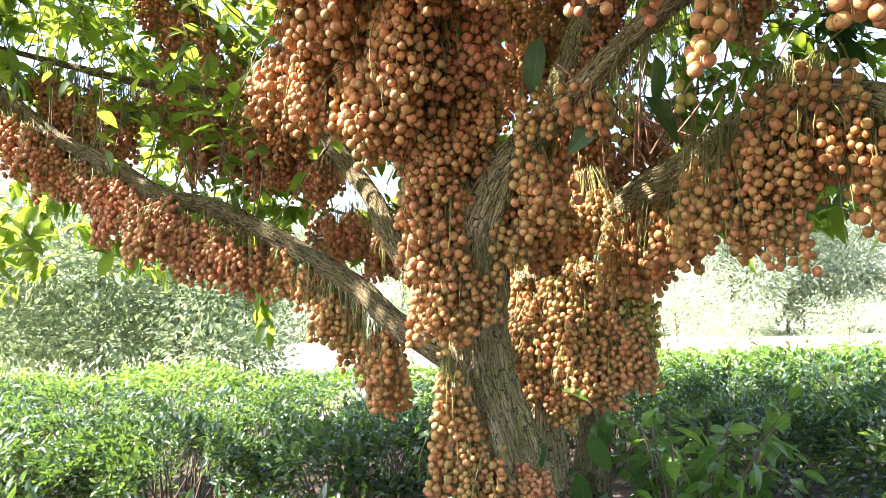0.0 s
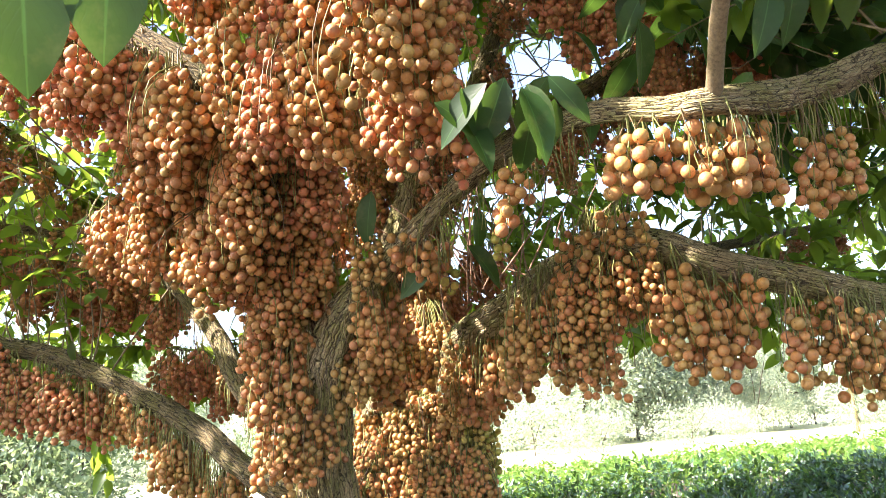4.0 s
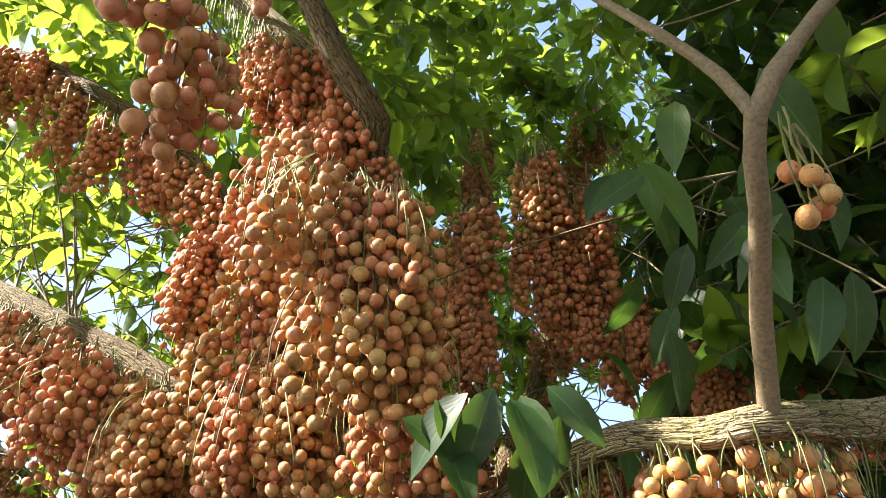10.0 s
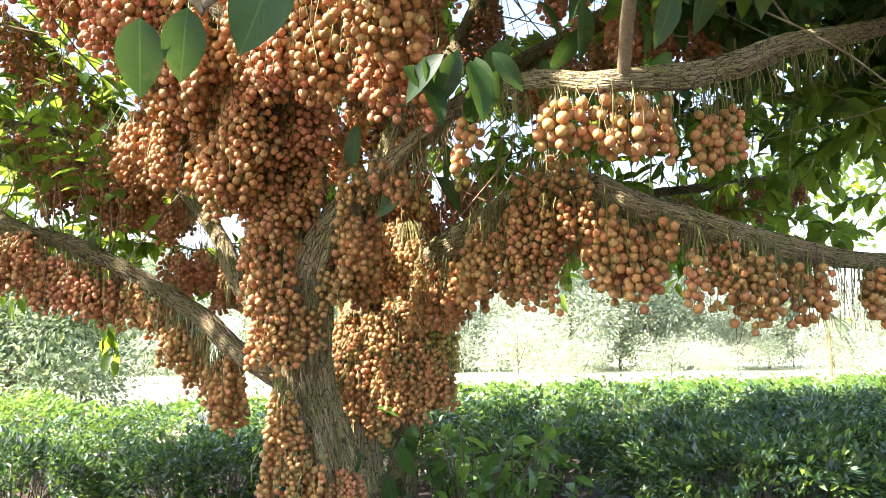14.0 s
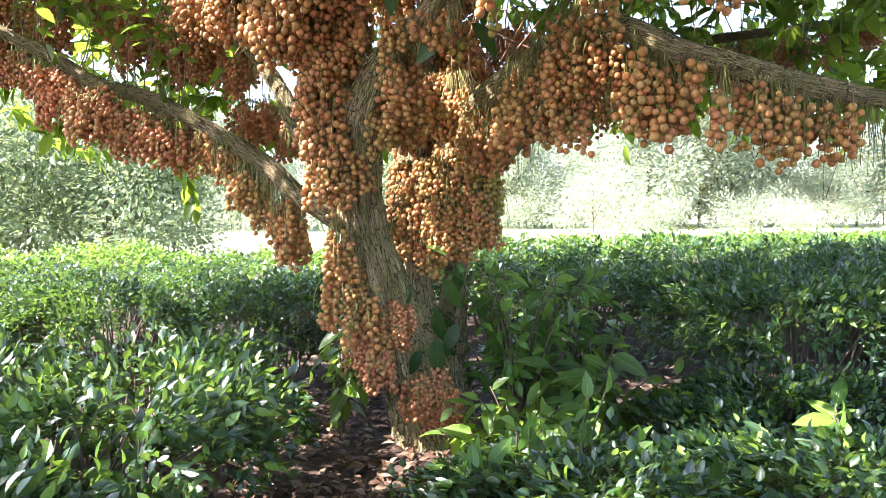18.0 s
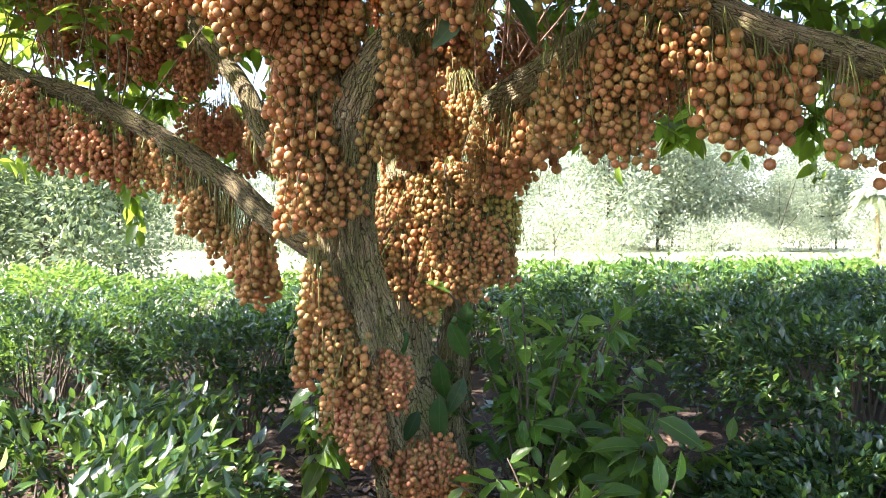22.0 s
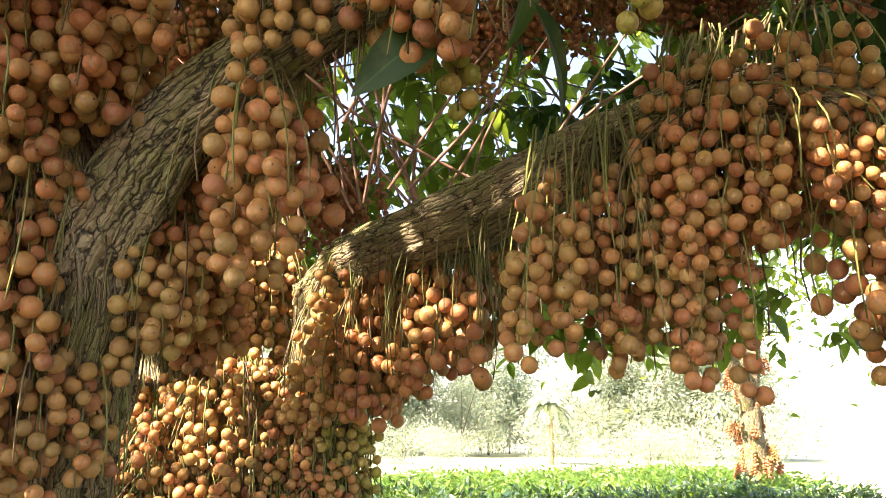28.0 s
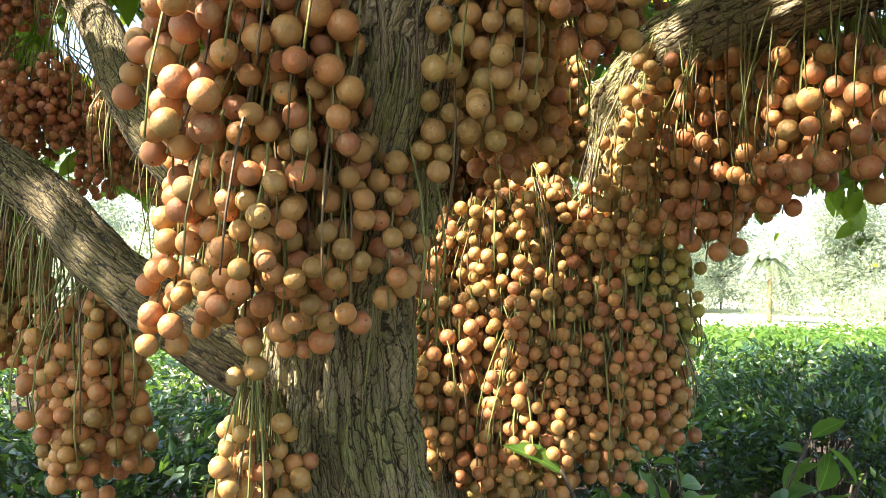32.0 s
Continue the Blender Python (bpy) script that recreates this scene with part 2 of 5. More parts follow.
TREE_LEAF = leaf_material("tree_leaf", (0.03, 0.075, 0.018), (0.06, 0.14, 0.026), (0.18, 0.28, 0.04), 0.42, 0.55, (0.50, 0.68, 0.06), 0.35)
BIG_LEAF = leaf_material("broad_leaf", (0.022, 0.06, 0.018), (0.038, 0.10, 0.024), (0.08, 0.17, 0.03), 0.48, 0.28, (0.22, 0.42, 0.05), 0.35, 0.12)
TEA_LEAF = leaf_material("tea_leaf", (0.012, 0.034, 0.022), (0.056, 0.132, 0.056), (0.28, 0.46, 0.06), 0.22, 0.26, (0.30, 0.52, 0.05), 1.0, 0.25)
SHRUB_LEAF = leaf_material("drooping_leaf", (0.045, 0.11, 0.03), (0.15, 0.29, 0.05), (0.28, 0.46, 0.05), 0.3, 0.5, (0.46, 0.68, 0.06), 0.8, 0.5)
# Green of young leaves, also used where sunlight is put into the colour
YOUNG_AND_LIT_LEAF = leaf_material("young_and_lit_leaf", (0.07, 0.17, 0.03), (0.15, 0.32, 0.05), (0.26, 0.44, 0.07), 0.32, 0.4, (0.4, 0.62, 0.08), 0.6, 0.4)
# Orchard greens, greyed and lightened to carry some of the haze
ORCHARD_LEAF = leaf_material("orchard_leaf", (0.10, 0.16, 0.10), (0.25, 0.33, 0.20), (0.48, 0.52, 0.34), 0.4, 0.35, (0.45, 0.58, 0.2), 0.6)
# Distant haze is put into these pale leaf colours
HAZED_LEAF = leaf_material("hazed_leaf", (0.30, 0.38, 0.31), (0.54, 0.60, 0.48), (0.70, 0.72, 0.48), 0.4, 0.45, (0.56, 0.66, 0.38))
DRY = plain_material("dry_twig_bark", (0.20, 0.10, 0.06), (0.36, 0.20, 0.12), 30.0)
STEM = plain_material("tea_stem", (0.07, 0.05, 0.034), (0.15, 0.115, 0.08), 30.0)
LITTER = island_material("dead_leaf", ((0.0, (0.075, 0.04, 0.024)), (0.4, (0.16, 0.088, 0.05)), (0.75, (0.25, 0.15, 0.09)), (1.0, (0.38, 0.27, 0.18))), 0.6)
GROUND = ground_material()


# ---- mesh tools ----
rng = np.random.default_rng(7)


def mesh_from(name, verts, faces, materials, uvs=None, slots=None, smooth=True):
    """A mesh from arrays; uvs per corner."""
    me = bpy.data.meshes.new(name)
    me.from_pydata(verts if isinstance(verts, list) else verts.tolist(), [], faces if isinstance(faces, list) else faces.tolist())
    for mat in materials:
        me.materials.append(mat)
    if uvs is not None:
        me.uv_layers.new(name="UVMap").data.foreach_set("uv", np.asarray(uvs, dtype=np.float32).ravel())
    if slots is not None:
        me.polygons.foreach_set("material_index", np.asarray(slots, dtype=np.int32))
    me.polygons.foreach_set("use_smooth", np.full(len(me.polygons), smooth))
    me.update()
    return me


def put(name, me, parent=None, m=None):
    ob = new(name, me)
    if parent is not None:
        ob.parent = parent
    if m is not None:
        ob.matrix_local = m
    return ob


def curve_points(pts, radii, step):
    """Catmull-Rom through the points, at about even steps: places and radii."""
    p = np.array([pts[0], *pts, pts[-1]], float)
    r = np.array([radii[0], *radii, radii[-1]], float)
    out, rad = [], []
    for i in range(1, len(p) - 2):
        n = max(2, int(np.linalg.norm(p[i + 1] - p[i]) / step))
        for k in range(n):
            t = k / n
            q = 0.5 * (2 * p[i] + (p[i + 1] - p[i - 1]) * t + (2 * p[i - 1] - 5 * p[i] + 4 * p[i + 1] - p[i + 2]) * t**2 + (3 * p[i] - p[i - 1] - 3 * p[i + 1] + p[i + 2]) * t**3)
            out.append(q)
            rad.append(r[i] + (r[i + 1] - r[i]) * t)
    out.append(p[-2])
    rad.append(r[-2])
    return np.array(out), np.array(rad)


def tube_arrays(path, rad, sides, rough=0.0, grain=9.0, ridges=0.0):
    """Vertices, faces and uvs of a round limb with an uneven, fissured surface."""
    n = len(path)
    tang = np.gradient(path, axis=0)
    tang /= np.linalg.norm(tang, axis=1)[:, None] + 1e-9
    side = np.array((0.1, 1.0, 0.3))
    around = 2 * math.pi * float(np.mean(rad))
    verts, length, uvrow = [], 0.0, []
    for i in range(n):
        side = side - tang[i] * side.dot(tang[i])
        side /= np.linalg.norm(side) + 1e-9
        up = np.cross(tang[i], side)
        if i:
            length += np.linalg.norm(path[i] - path[i - 1])
        uvrow.append(length)
        for k in range(sides):
            a = 2 * math.pi * k / sides
            d = side * math.cos(a) + up * math.sin(a)
            r = rad[i]
            if rough or ridges:
                q = Vector(path[i] + d * r)
                r *= 1 + rough * noise.noise(q * grain) + rough * 0.6 * noise.noise(q * grain * 2.7)
                if ridges:
                    s = noise.noise(Vector((math.cos(a) * 4.5, math.sin(a) * 4.5, length * 2.2)))
                    s2 = noise.noise(Vector((math.cos(a) * 10.5, math.sin(a) * 10.5, length * 6.0)))
                    r *= 1 + ridges * (abs(s) * 1.6 - 0.35) + ridges * 0.55 * (abs(s2) * 1.6 - 0.35)
            verts.append(path[i] + d * r)
    verts.append(path[-1] + tang[-1] * rad[-1] * 0.6)
    faces, uvs = [], []
    for i in range(n - 1):
        for k in range(sides):
            j = (k + 1) % sides
            faces.append((i * sides + k, i * sides + j, (i + 1) * sides + j, (i + 1) * sides + k))
            u0, u1 = k / sides * around, (k + 1) / sides * around
            uvs += [(u0, uvrow[i]), (u1, uvrow[i]), (u1, uvrow[i + 1]), (u0, uvrow[i + 1])]
    end = n * sides
    for k in range(sides):
        faces.append(((n - 1) * sides + k, (n - 1) * sides + (k + 1) % sides, end))
        uvs += [(0, uvrow[-1])] * 3
    return verts, faces, uvs


def limb_mesh(name, pts, radii, sides, step, material, rough=0.1, grain=9.0, ridges=0.0):
    path, rad = curve_points(pts, radii, step)
    v, f, uv = tube_arrays(path, rad, sides, rough, grain, ridges)
    return mesh_from(name, [tuple(q) for q in v], f, [material], uv)


def many_tubes(name, lines, material, sides=4):
    """Several thin tubes in one mesh: lines of (points, radius at start, radius at end)."""
    vs, fs = [], []
    for pts, r0, r1 in lines:
        pts = np.asarray(pts, float)
        v, f, _ = tube_arrays(pts, np.linspace(r0, r1, len(pts)), sides)
        fs += [tuple(a + len(vs) for a in q) for q in f]
        vs += [tuple(q) for q in v]
    return mesh_from(name, vs, fs, [material])


def leaf_shape(rows, width, fold=0.18, curl=0.25, widest=0.45):
    """A leaf of length one along y, with a folded midrib and a drooping tip: vertices, faces, uvs."""
    verts, faces, uv = [(0, 0, 0)], [], [(0.5, 0)]
    for i in range(1, rows):
        t = i / rows
        w = width * 0.5 * math.sin(math.pi * t ** (math.log(0.5) / math.log(widest))) ** 0.8
        z = -curl * t * t
        verts += [(-w, t, z + w * fold * 2), (0, t, z), (w, t, z + w * fold * 2)]
        uv += [(0, t), (0.5, t), (1, t)]
    verts.append((0, 1.0, -curl))
    uv.append((0.5, 1))
    faces += [(0, 2, 1), (0, 3, 2)]
    for i in range(rows - 2):
        a, b = 1 + 3 * i, 4 + 3 * i
        faces += [(a, a + 1, b + 1, b), (a + 1, a + 2, b + 2, b + 1)]
    a, tip = 1 + 3 * (rows - 2), len(verts) - 1
    faces += [(a, a + 1, tip), (a + 1, a + 2, tip)]
    return np.array(verts), faces, np.array(uv)


def leaves_mesh(name, shape, places, along, facing, sizes, material):
    """Many leaves in one mesh: each at its place, growing along one way and facing another."""
    tv, tf, tuv = shape
    a = along / (np.linalg.norm(along, axis=1)[:, None] + 1e-9)
    s = np.cross(a, facing)
    s /= np.linalg.norm(s, axis=1)[:, None] + 1e-9
    f = np.cross(s, a)
    k = sizes[:, None, None]
    v = places[:, None] + k * (tv[None, :, :1] * s[:, None] + tv[None, :, 1:2] * a[:, None] + tv[None, :, 2:] * f[:, None])
    n, c = len(places), len(tv)
    faces = [tuple(i * c + q for q in face) for i in range(n) for face in tf]
    corner = np.array([tuv[q] for face in tf for q in face])
    return mesh_from(name, v.reshape(-1, 3), faces, [material], np.tile(corner, (n, 1)))


def tidy(ways):
    return ways / (np.linalg.norm(ways, axis=1)[:, None] + 1e-9)


LEAF_FINE = leaf_shape(6, 0.42)
LEAF_MID = leaf_shape(4, 0.44)
LEAF_TEA = leaf_shape(3, 0.46, 0.25, 0.12)
LEAF_FAR = leaf_shape(2, 0.5, 0.2, 0.2, 0.5)
LEAF_SLIM = leaf_shape(2, 0.42, 0.25, 0.15, 0.5)
LEAF_BROAD = leaf_shape(7, 0.60, 0.08, 0.15)
LEAF_LONG = leaf_shape(6, 0.30, 0.22, 0.45)


# ---- ground ----
def hump(x, y):
    return 0.03 * noise.noise(Vector((x * 0.9, y * 0.9, 0.3))) + 0.012 * noise.noise(Vector((x * 4.1, y * 4.1, 1.7)))


def build_ground():
    xs = np.concatenate([[-900, -300, -90, -30, -14], np.linspace(-8, 8, 81), [14, 30, 90, 300, 900]])
    ys = np.concatenate([[-900, -300, -90, -30, -12], np.linspace(-6, 10, 81), [14, 30, 90, 300, 900]])
    verts = [(x, y, hump(x, y) if abs(x) <= 8 and -6 <= y <= 10 else 0.0) for y in ys for x in xs]
    w = len(xs)
    faces = [(j * w + i, j * w + i + 1, (j + 1) * w + i + 1, (j + 1) * w + i) for j in range(len(ys) - 1) for i in range(w - 1)]
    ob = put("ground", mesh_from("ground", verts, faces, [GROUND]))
    tagged(ob, "brown leaf-littered soil running out into bright pale grass", "ground", kind="structure")


build_ground()

# ---- the fruit tree: trunk and limbs ----
tree = new("fruit_tree")
tagged(tree, "old fruit tree with ridged grey-brown bark, hung with tan fruit", "tree")

BOUGHS = {
    "trunk": ([(0.07, 0.0, -0.06), (0.06, 0.0, 0.06), (-0.03, -0.02, 0.36), (-0.13, -0.09, 0.68), (-0.222, -0.18, 1.0), (-0.248, -0.24, 1.146), (-0.26, -0.32, 1.29), (-0.245, -0.44, 1.44), (-0.232, -0.52, 1.56), (-0.29, -0.56, 1.75), (-0.36, -0.62, 1.93)], [0.23, 0.175, 0.145, 0.126, 0.108, 0.1, 0.092, 0.088, 0.084, 0.07, 0.05]),
    "middle_stem": ([(0.07, 0.08, -0.05), (0.02, 0.07, 0.4), (-0.02, 0.08, 0.85), (-0.01, 0.15, 1.05), (-0.02, 0.34, 1.4), (-0.02, 0.5, 1.7), (0.1, 0.5, 2.2), (0.34, 0.45, 2.9), (0.42, 0.4, 3.9), (0.5, 0.4, 5.2)], [0.16, 0.115, 0.085, 0.078, 0.07, 0.07, 0.07, 0.065, 0.05, 0.02]),
    "side_stem": ([(0.17, 0.12, -0.05), (0.17, 0.16, 0.4), (0.20, 0.17, 0.8), (0.27, 0.14, 1.2), (0.325, 0.08, 1.44), (0.31, -0.02, 1.65)], [0.13, 0.085, 0.06, 0.06, 0.064, 0.07]),
    "front_limb": ([(-0.24, -0.48, 1.50), (-0.225, -0.56, 1.60), (-0.155, -0.68, 1.735), (-0.085, -0.80, 1.80), (0.01, -0.94, 1.865), (0.11, -1.12, 1.94), (0.24, -1.45, 1.99), (0.40, -1.75, 1.985), (0.53, -1.88, 1.94), (0.61, -1.94, 1.93), (0.82, -1.80, 1.99), (1.03, -1.70, 2.07), (1.3, -1.55, 2.2), (1.8, -1.2, 2.4), (2.5, -0.8, 2.7)], [0.085, 0.074, 0.058, 0.048, 0.04, 0.032, 0.026, 0.024, 0.026, 0.028, 0.034, 0.036, 0.036, 0.034, 0.02]),
    "upper_trunk": ([(-0.245, -0.46, 1.46), (-0.31, -0.54, 1.72), (-0.37, -0.66, 1.98), (-0.38, -0.8, 2.17), (-0.32, -1.0, 2.35), (-0.2, -1.2, 2.6), (-0.08, -1.32, 2.85), (-0.05, -1.34, 3.07), (-0.12, -1.33, 3.34), (-0.35, -1.27, 3.69), (-0.65, -1.2, 4.13), (-0.9, -1.1, 4.6)], [0.085, 0.085, 0.078, 0.075, 0.065, 0.06, 0.055, 0.055, 0.05, 0.042, 0.035, 0.02]),
    "upper_left_limb": ([(-0.37, -0.86, 2.25), (-0.48, -0.93, 2.4), (-0.71, -0.88, 2.6), (-1.05, -0.76, 2.84), (-1.45, -0.55, 3.14), (-1.95, -0.3, 3.45)], [0.06, 0.058, 0.055, 0.048, 0.042, 0.02]),
    "high_left_limb": ([(-0.3, -1.1, 2.7), (-0.44, -1.1, 2.97), (-0.68, -1.1, 3.31), (-1.04, -1.08, 3.62), (-1.4, -1.0, 3.9), (-1.9, -0.8, 4.2)], [0.028, 0.027, 0.028, 0.028, 0.024, 0.012]),
    "left_limb": ([(-0.25, -0.2, 1.06), (-0.45, -0.15, 1.18), (-0.61, -0.04, 1.28), (-0.82, 0.18, 1.445), (-1.4, 0.46, 1.77), (-1.78, 0.55, 1.89), (-2.1, 0.7, 2.08), (-2.48, 0.86, 2.27), (-2.9, 1.0, 2.58), (-3.6, 1.3, 2.95)], [0.056, 0.048, 0.045, 0.044, 0.043, 0.042, 0.04, 0.037, 0.032, 0.018]),
    "back_left_limb": ([(-0.25, 0.05, 1.2), (-0.58, 0.22, 1.54), (-0.75, 0.55, 1.84), (-0.91, 0.8, 2.05), (-1.14, 1.02, 2.32), (-1.38, 1.1, 2.49), (-1.81, 1.1, 2.56), (-2.16, 1.1, 2.62), (-2.55, 1.1, 2.73), (-3.1, 1.15, 2.9)], [0.05, 0.048, 0.046, 0.046, 0.042, 0.032, 0.026, 0.024, 0.02, 0.012]),
    "rising_limb": ([(-1.3, 1.08, 2.44), (-1.48, 1.1, 2.68), (-1.63, 1.1, 2.84), (-1.86, 1.1, 3.06), (-2.3, 1.1, 3.4)], [0.036, 0.034, 0.032, 0.028, 0.015]),
    "right_limb": ([(0.31, -0.02, 1.60), (0.32, -0.16, 1.675), (0.38, -0.36, 1.71), (0.44, -0.52, 1.735), (0.50, -0.66, 1.78), (0.57, -0.80, 1.82), (0.66, -0.98, 1.85), (0.79, -1.10, 1.82), (0.93, -1.17, 1.74), (1.16, -1.20, 1.67), (1.37, -1.20, 1.61), (1.8, -1.1, 1.56), (2.3, -0.9, 1.6)], [0.072, 0.07, 0.068, 0.066, 0.06, 0.056, 0.05, 0.046, 0.044, 0.042, 0.04, 0.03, 0.016]),
    "low_right_limb": ([(0.36, 0.3, 1.3), (0.8, 0.8, 1.75), (1.4, 1.2, 2.1), (2.0, 1.5, 2.3), (2.8, 1.8, 2.45), (3.6, 2.0, 2.6)], [0.045, 0.042, 0.04, 0.036, 0.03, 0.015]),
    "high_right_limb": ([(0.1, 0.5, 2.2), (0.55, 0.42, 2.6), (1.1, 0.4, 2.95), (1.8, 0.3, 3.25), (2.5, 0.3, 3.5), (3.2, 0.3, 3.75)], [0.055, 0.052, 0.048, 0.042, 0.035, 0.02]),
    "upright_stem": ([(0.60, -1.945, 1.93), (0.575, -2.06, 2.04), (0.55, -2.2, 2.14), (0.53, -2.3, 2.22), (0.62, -2.33, 2.35), (0.78, -2.34, 2.54), (0.98, -2.3, 2.8)], [0.018, 0.016, 0.016, 0.017, 0.013, 0.012, 0.008]),
    "high_stem": ([(-0.06, -1.34, 3.0), (-0.03, -1.45, 3.08), (-0.11, -1.52, 3.2), (-0.23, -1.55, 3.5), (-0.28, -1.55, 3.75), (-0.3, -1.5, 4.3)], [0.05, 0.045, 0.042, 0.04, 0.036, 0.02]),
    "forked_stem": ([(0.53, -2.3, 2.21), (0.50, -2.3, 2.3), (0.44, -2.28, 2.42), (0.32, -2.25, 2.6)], [0.012, 0.010, 0.009, 0.006]),
    "back_limb": ([(0.1, 0.5, 2.2), (0.5, 0.8, 2.9), (0.85, 0.85, 3.7), (1.0, 0.75, 4.6), (1.4, 0.7, 5.6)], [0.06, 0.055, 0.05, 0.045, 0.02]),
    "spreading_limb": ([(1.1, 0.35, 2.95), (1.5, -0.4, 3.1), (1.75, -1.3, 3.3), (2.0, -2.2, 3.5)], [0.03, 0.028, 0.025, 0.012]),
}
DETAIL = {"trunk": (104, 0.014, 0.05, 0.30), "middle_stem": (48, 0.03, 0.05, 0.26), "side_stem": (48, 0.03, 0.05, 0.26), "front_limb": (48, 0.02, 0.07, 0.24), "upper_trunk": (24, 0.04, 0.09, 0.16), "right_limb": (48, 0.02, 0.08, 0.22), "left_limb": (40, 0.025, 0.09, 0.2)}
for limb, (pts, radii) in BOUGHS.items():
    sides, step, rough, ridges = DETAIL.get(limb, (14, 0.06, 0.12, 0.0))
    slim = max(radii) < 0.025
    part_name = limb if limb in ("trunk", "upper_trunk") else "stem" if limb.endswith("stem") else "limb"
    put(part_name, limb_mesh(part_name, pts, radii, sides, step, TWIG if slim else BARK if limb in ("trunk", "upper_trunk", "right_limb", "front_limb", "middle_stem", "side_stem") else SHADED_BARK, rough, 9.0, ridges), tree)
# the broken white stub where the right limb leaves
put("broken_stub", limb_mesh("broken_stub", [(0.33, -0.13, 1.70), (0.305, -0.165, 1.72), (0.285, -0.19, 1.715)], [0.03, 0.02, 0.008], 10, 0.012, plain_material("broken_wood", (0.45, 0.40, 0.33), (0.62, 0.57, 0.48), 40.0), 0.25, 40.0), tree)

# ---- fruit bunches ----
def ball(level):
    bm = bmesh.new()
    bmesh.ops.create_icosphere(bm, subdivisions=level, radius=1.0)
    v = np.array([q.co[:] for q in bm.verts])
    f = np.array([[q.index for q in face.verts] for face in bm.faces])
    bm.free()
    return v, f


def globe(around, rings):
    v, f = [(0, 0, 1.0)], []
    for i in range(1, rings):
        a = math.pi * i / rings
        v += [(math.sin(a) * math.cos(2 * math.pi * (k + i / 2) / around), math.sin(a) * math.sin(2 * math.pi * (k + i / 2) / around), math.cos(a)) for k in range(around)]
    v.append((0, 0, -1.0))
    for k in range(around):
        j = (k + 1) % around
        f.append((0, 1 + k, 1 + j))
        for i in range(rings - 2):
            a = 1 + i * around
            f += [(a + k, a + around + k, a + j), (a + j, a + around + k, a + around + j)]
        a = 1 + (rings - 2) * around
        f.append((a + k, len(v) - 1, a + j))
    return np.array(v), np.array(f)


BALL = {1: globe(7, 4), 2: ball(2), 3: globe(12, 8)}
NUB_V = np.array([(0.16, 0.0, 0.97), (-0.08, 0.14, 0.97), (-0.08, -0.14, 0.97), (0, 0, 1.07)])
NUB_F = np.array([(0, 1, 3), (1, 2, 3), (2, 0, 3)])


def plan_bunch(seed, length, strings, spread, size, bare):
    """Stalks that hang from one spot, and the fruit along their lower part."""
    r = np.random.default_rng(seed)
    lines, fruit = [], []
    for s in range(strings):
        a = r.uniform(0, 2 * math.pi)
        top = np.array([math.cos(a), math.sin(a), 0]) * spread * r.uniform(0.2, 0.9) + (0, 0, r.uniform(-0.01, 0.03))
        long = length * r.uniform(0.62, 1.0)
        lean = np.array([math.cos(a), math.sin(a), 0]) * spread * r.uniform(0.0, 0.7)
        pts = [top + lean * t + np.array([r.normal(0, 0.003), r.normal(0, 0.003), -long * t]) for t in np.linspace(0, 1, 6)]
        lines.append((pts, 0.0026, 0.0016))
        z, turn = long * bare * r.uniform(0.7, 1.25), r.uniform(0, 6.28)
        while z < long + size * 0.2:
            t = min(z / long, 1.0)
            d = size * r.uniform(0.82, 1.12)
            for _ in range(7):
                turn += r.uniform(1.4, 2.6)
                out = d * r.uniform(0.42, 0.75)
                c = top + lean * t + np.array([math.cos(turn) * out, math.sin(turn) * out, -z + r.uniform(-0.3, 0.3) * d])
                if all((c[0] - q[0]) ** 2 + (c[1] - q[1]) ** 2 + (c[2] - q[2]) ** 2 > (0.42 * (d + e)) ** 2 for q, e, _ in fruit):
                    fruit.append((c, d, r.integers(0, 1 << 30)))
                    break
            z += size * r.uniform(0.38, 0.72)
    for s in range(2 + strings // 3):
        a = r.uniform(0, 2 * math.pi)
        way = np.array([math.cos(a), math.sin(a), 0])
        long, bow = length * r.uniform(0.5, 0.95), r.uniform(0.9, 1.5) * spread
        lines.append(([way * (0.4 * spread + bow * math.sin(1.9 * t)) + np.array([0, 0, 0.02 - long * t]) for t in np.linspace(0, 1, 6)], 0.0022, 0.0015))
    return lines, fruit


def tri_mesh(name, verts, tris, materials, slots):
    """A smooth mesh of triangles from arrays."""
    me = bpy.data.meshes.new(name)
    me.vertices.add(len(verts))
    me.vertices.foreach_set("co", np.asarray(verts, np.float32).ravel())
    me.loops.add(len(tris) * 3)
    me.loops.foreach_set("vertex_index", np.asarray(tris, np.int32).ravel())
    me.polygons.add(len(tris))
    me.polygons.foreach_set("loop_start", np.arange(0, len(tris) * 3, 3, dtype=np.int32))
    for mat in materials:
        me.materials.append(mat)
    me.polygons.foreach_set("material_index", np.asarray(slots, np.int32))
    me.polygons.foreach_set("use_smooth", np.ones(len(tris), bool))
    me.update(calc_edges=True)
    return me


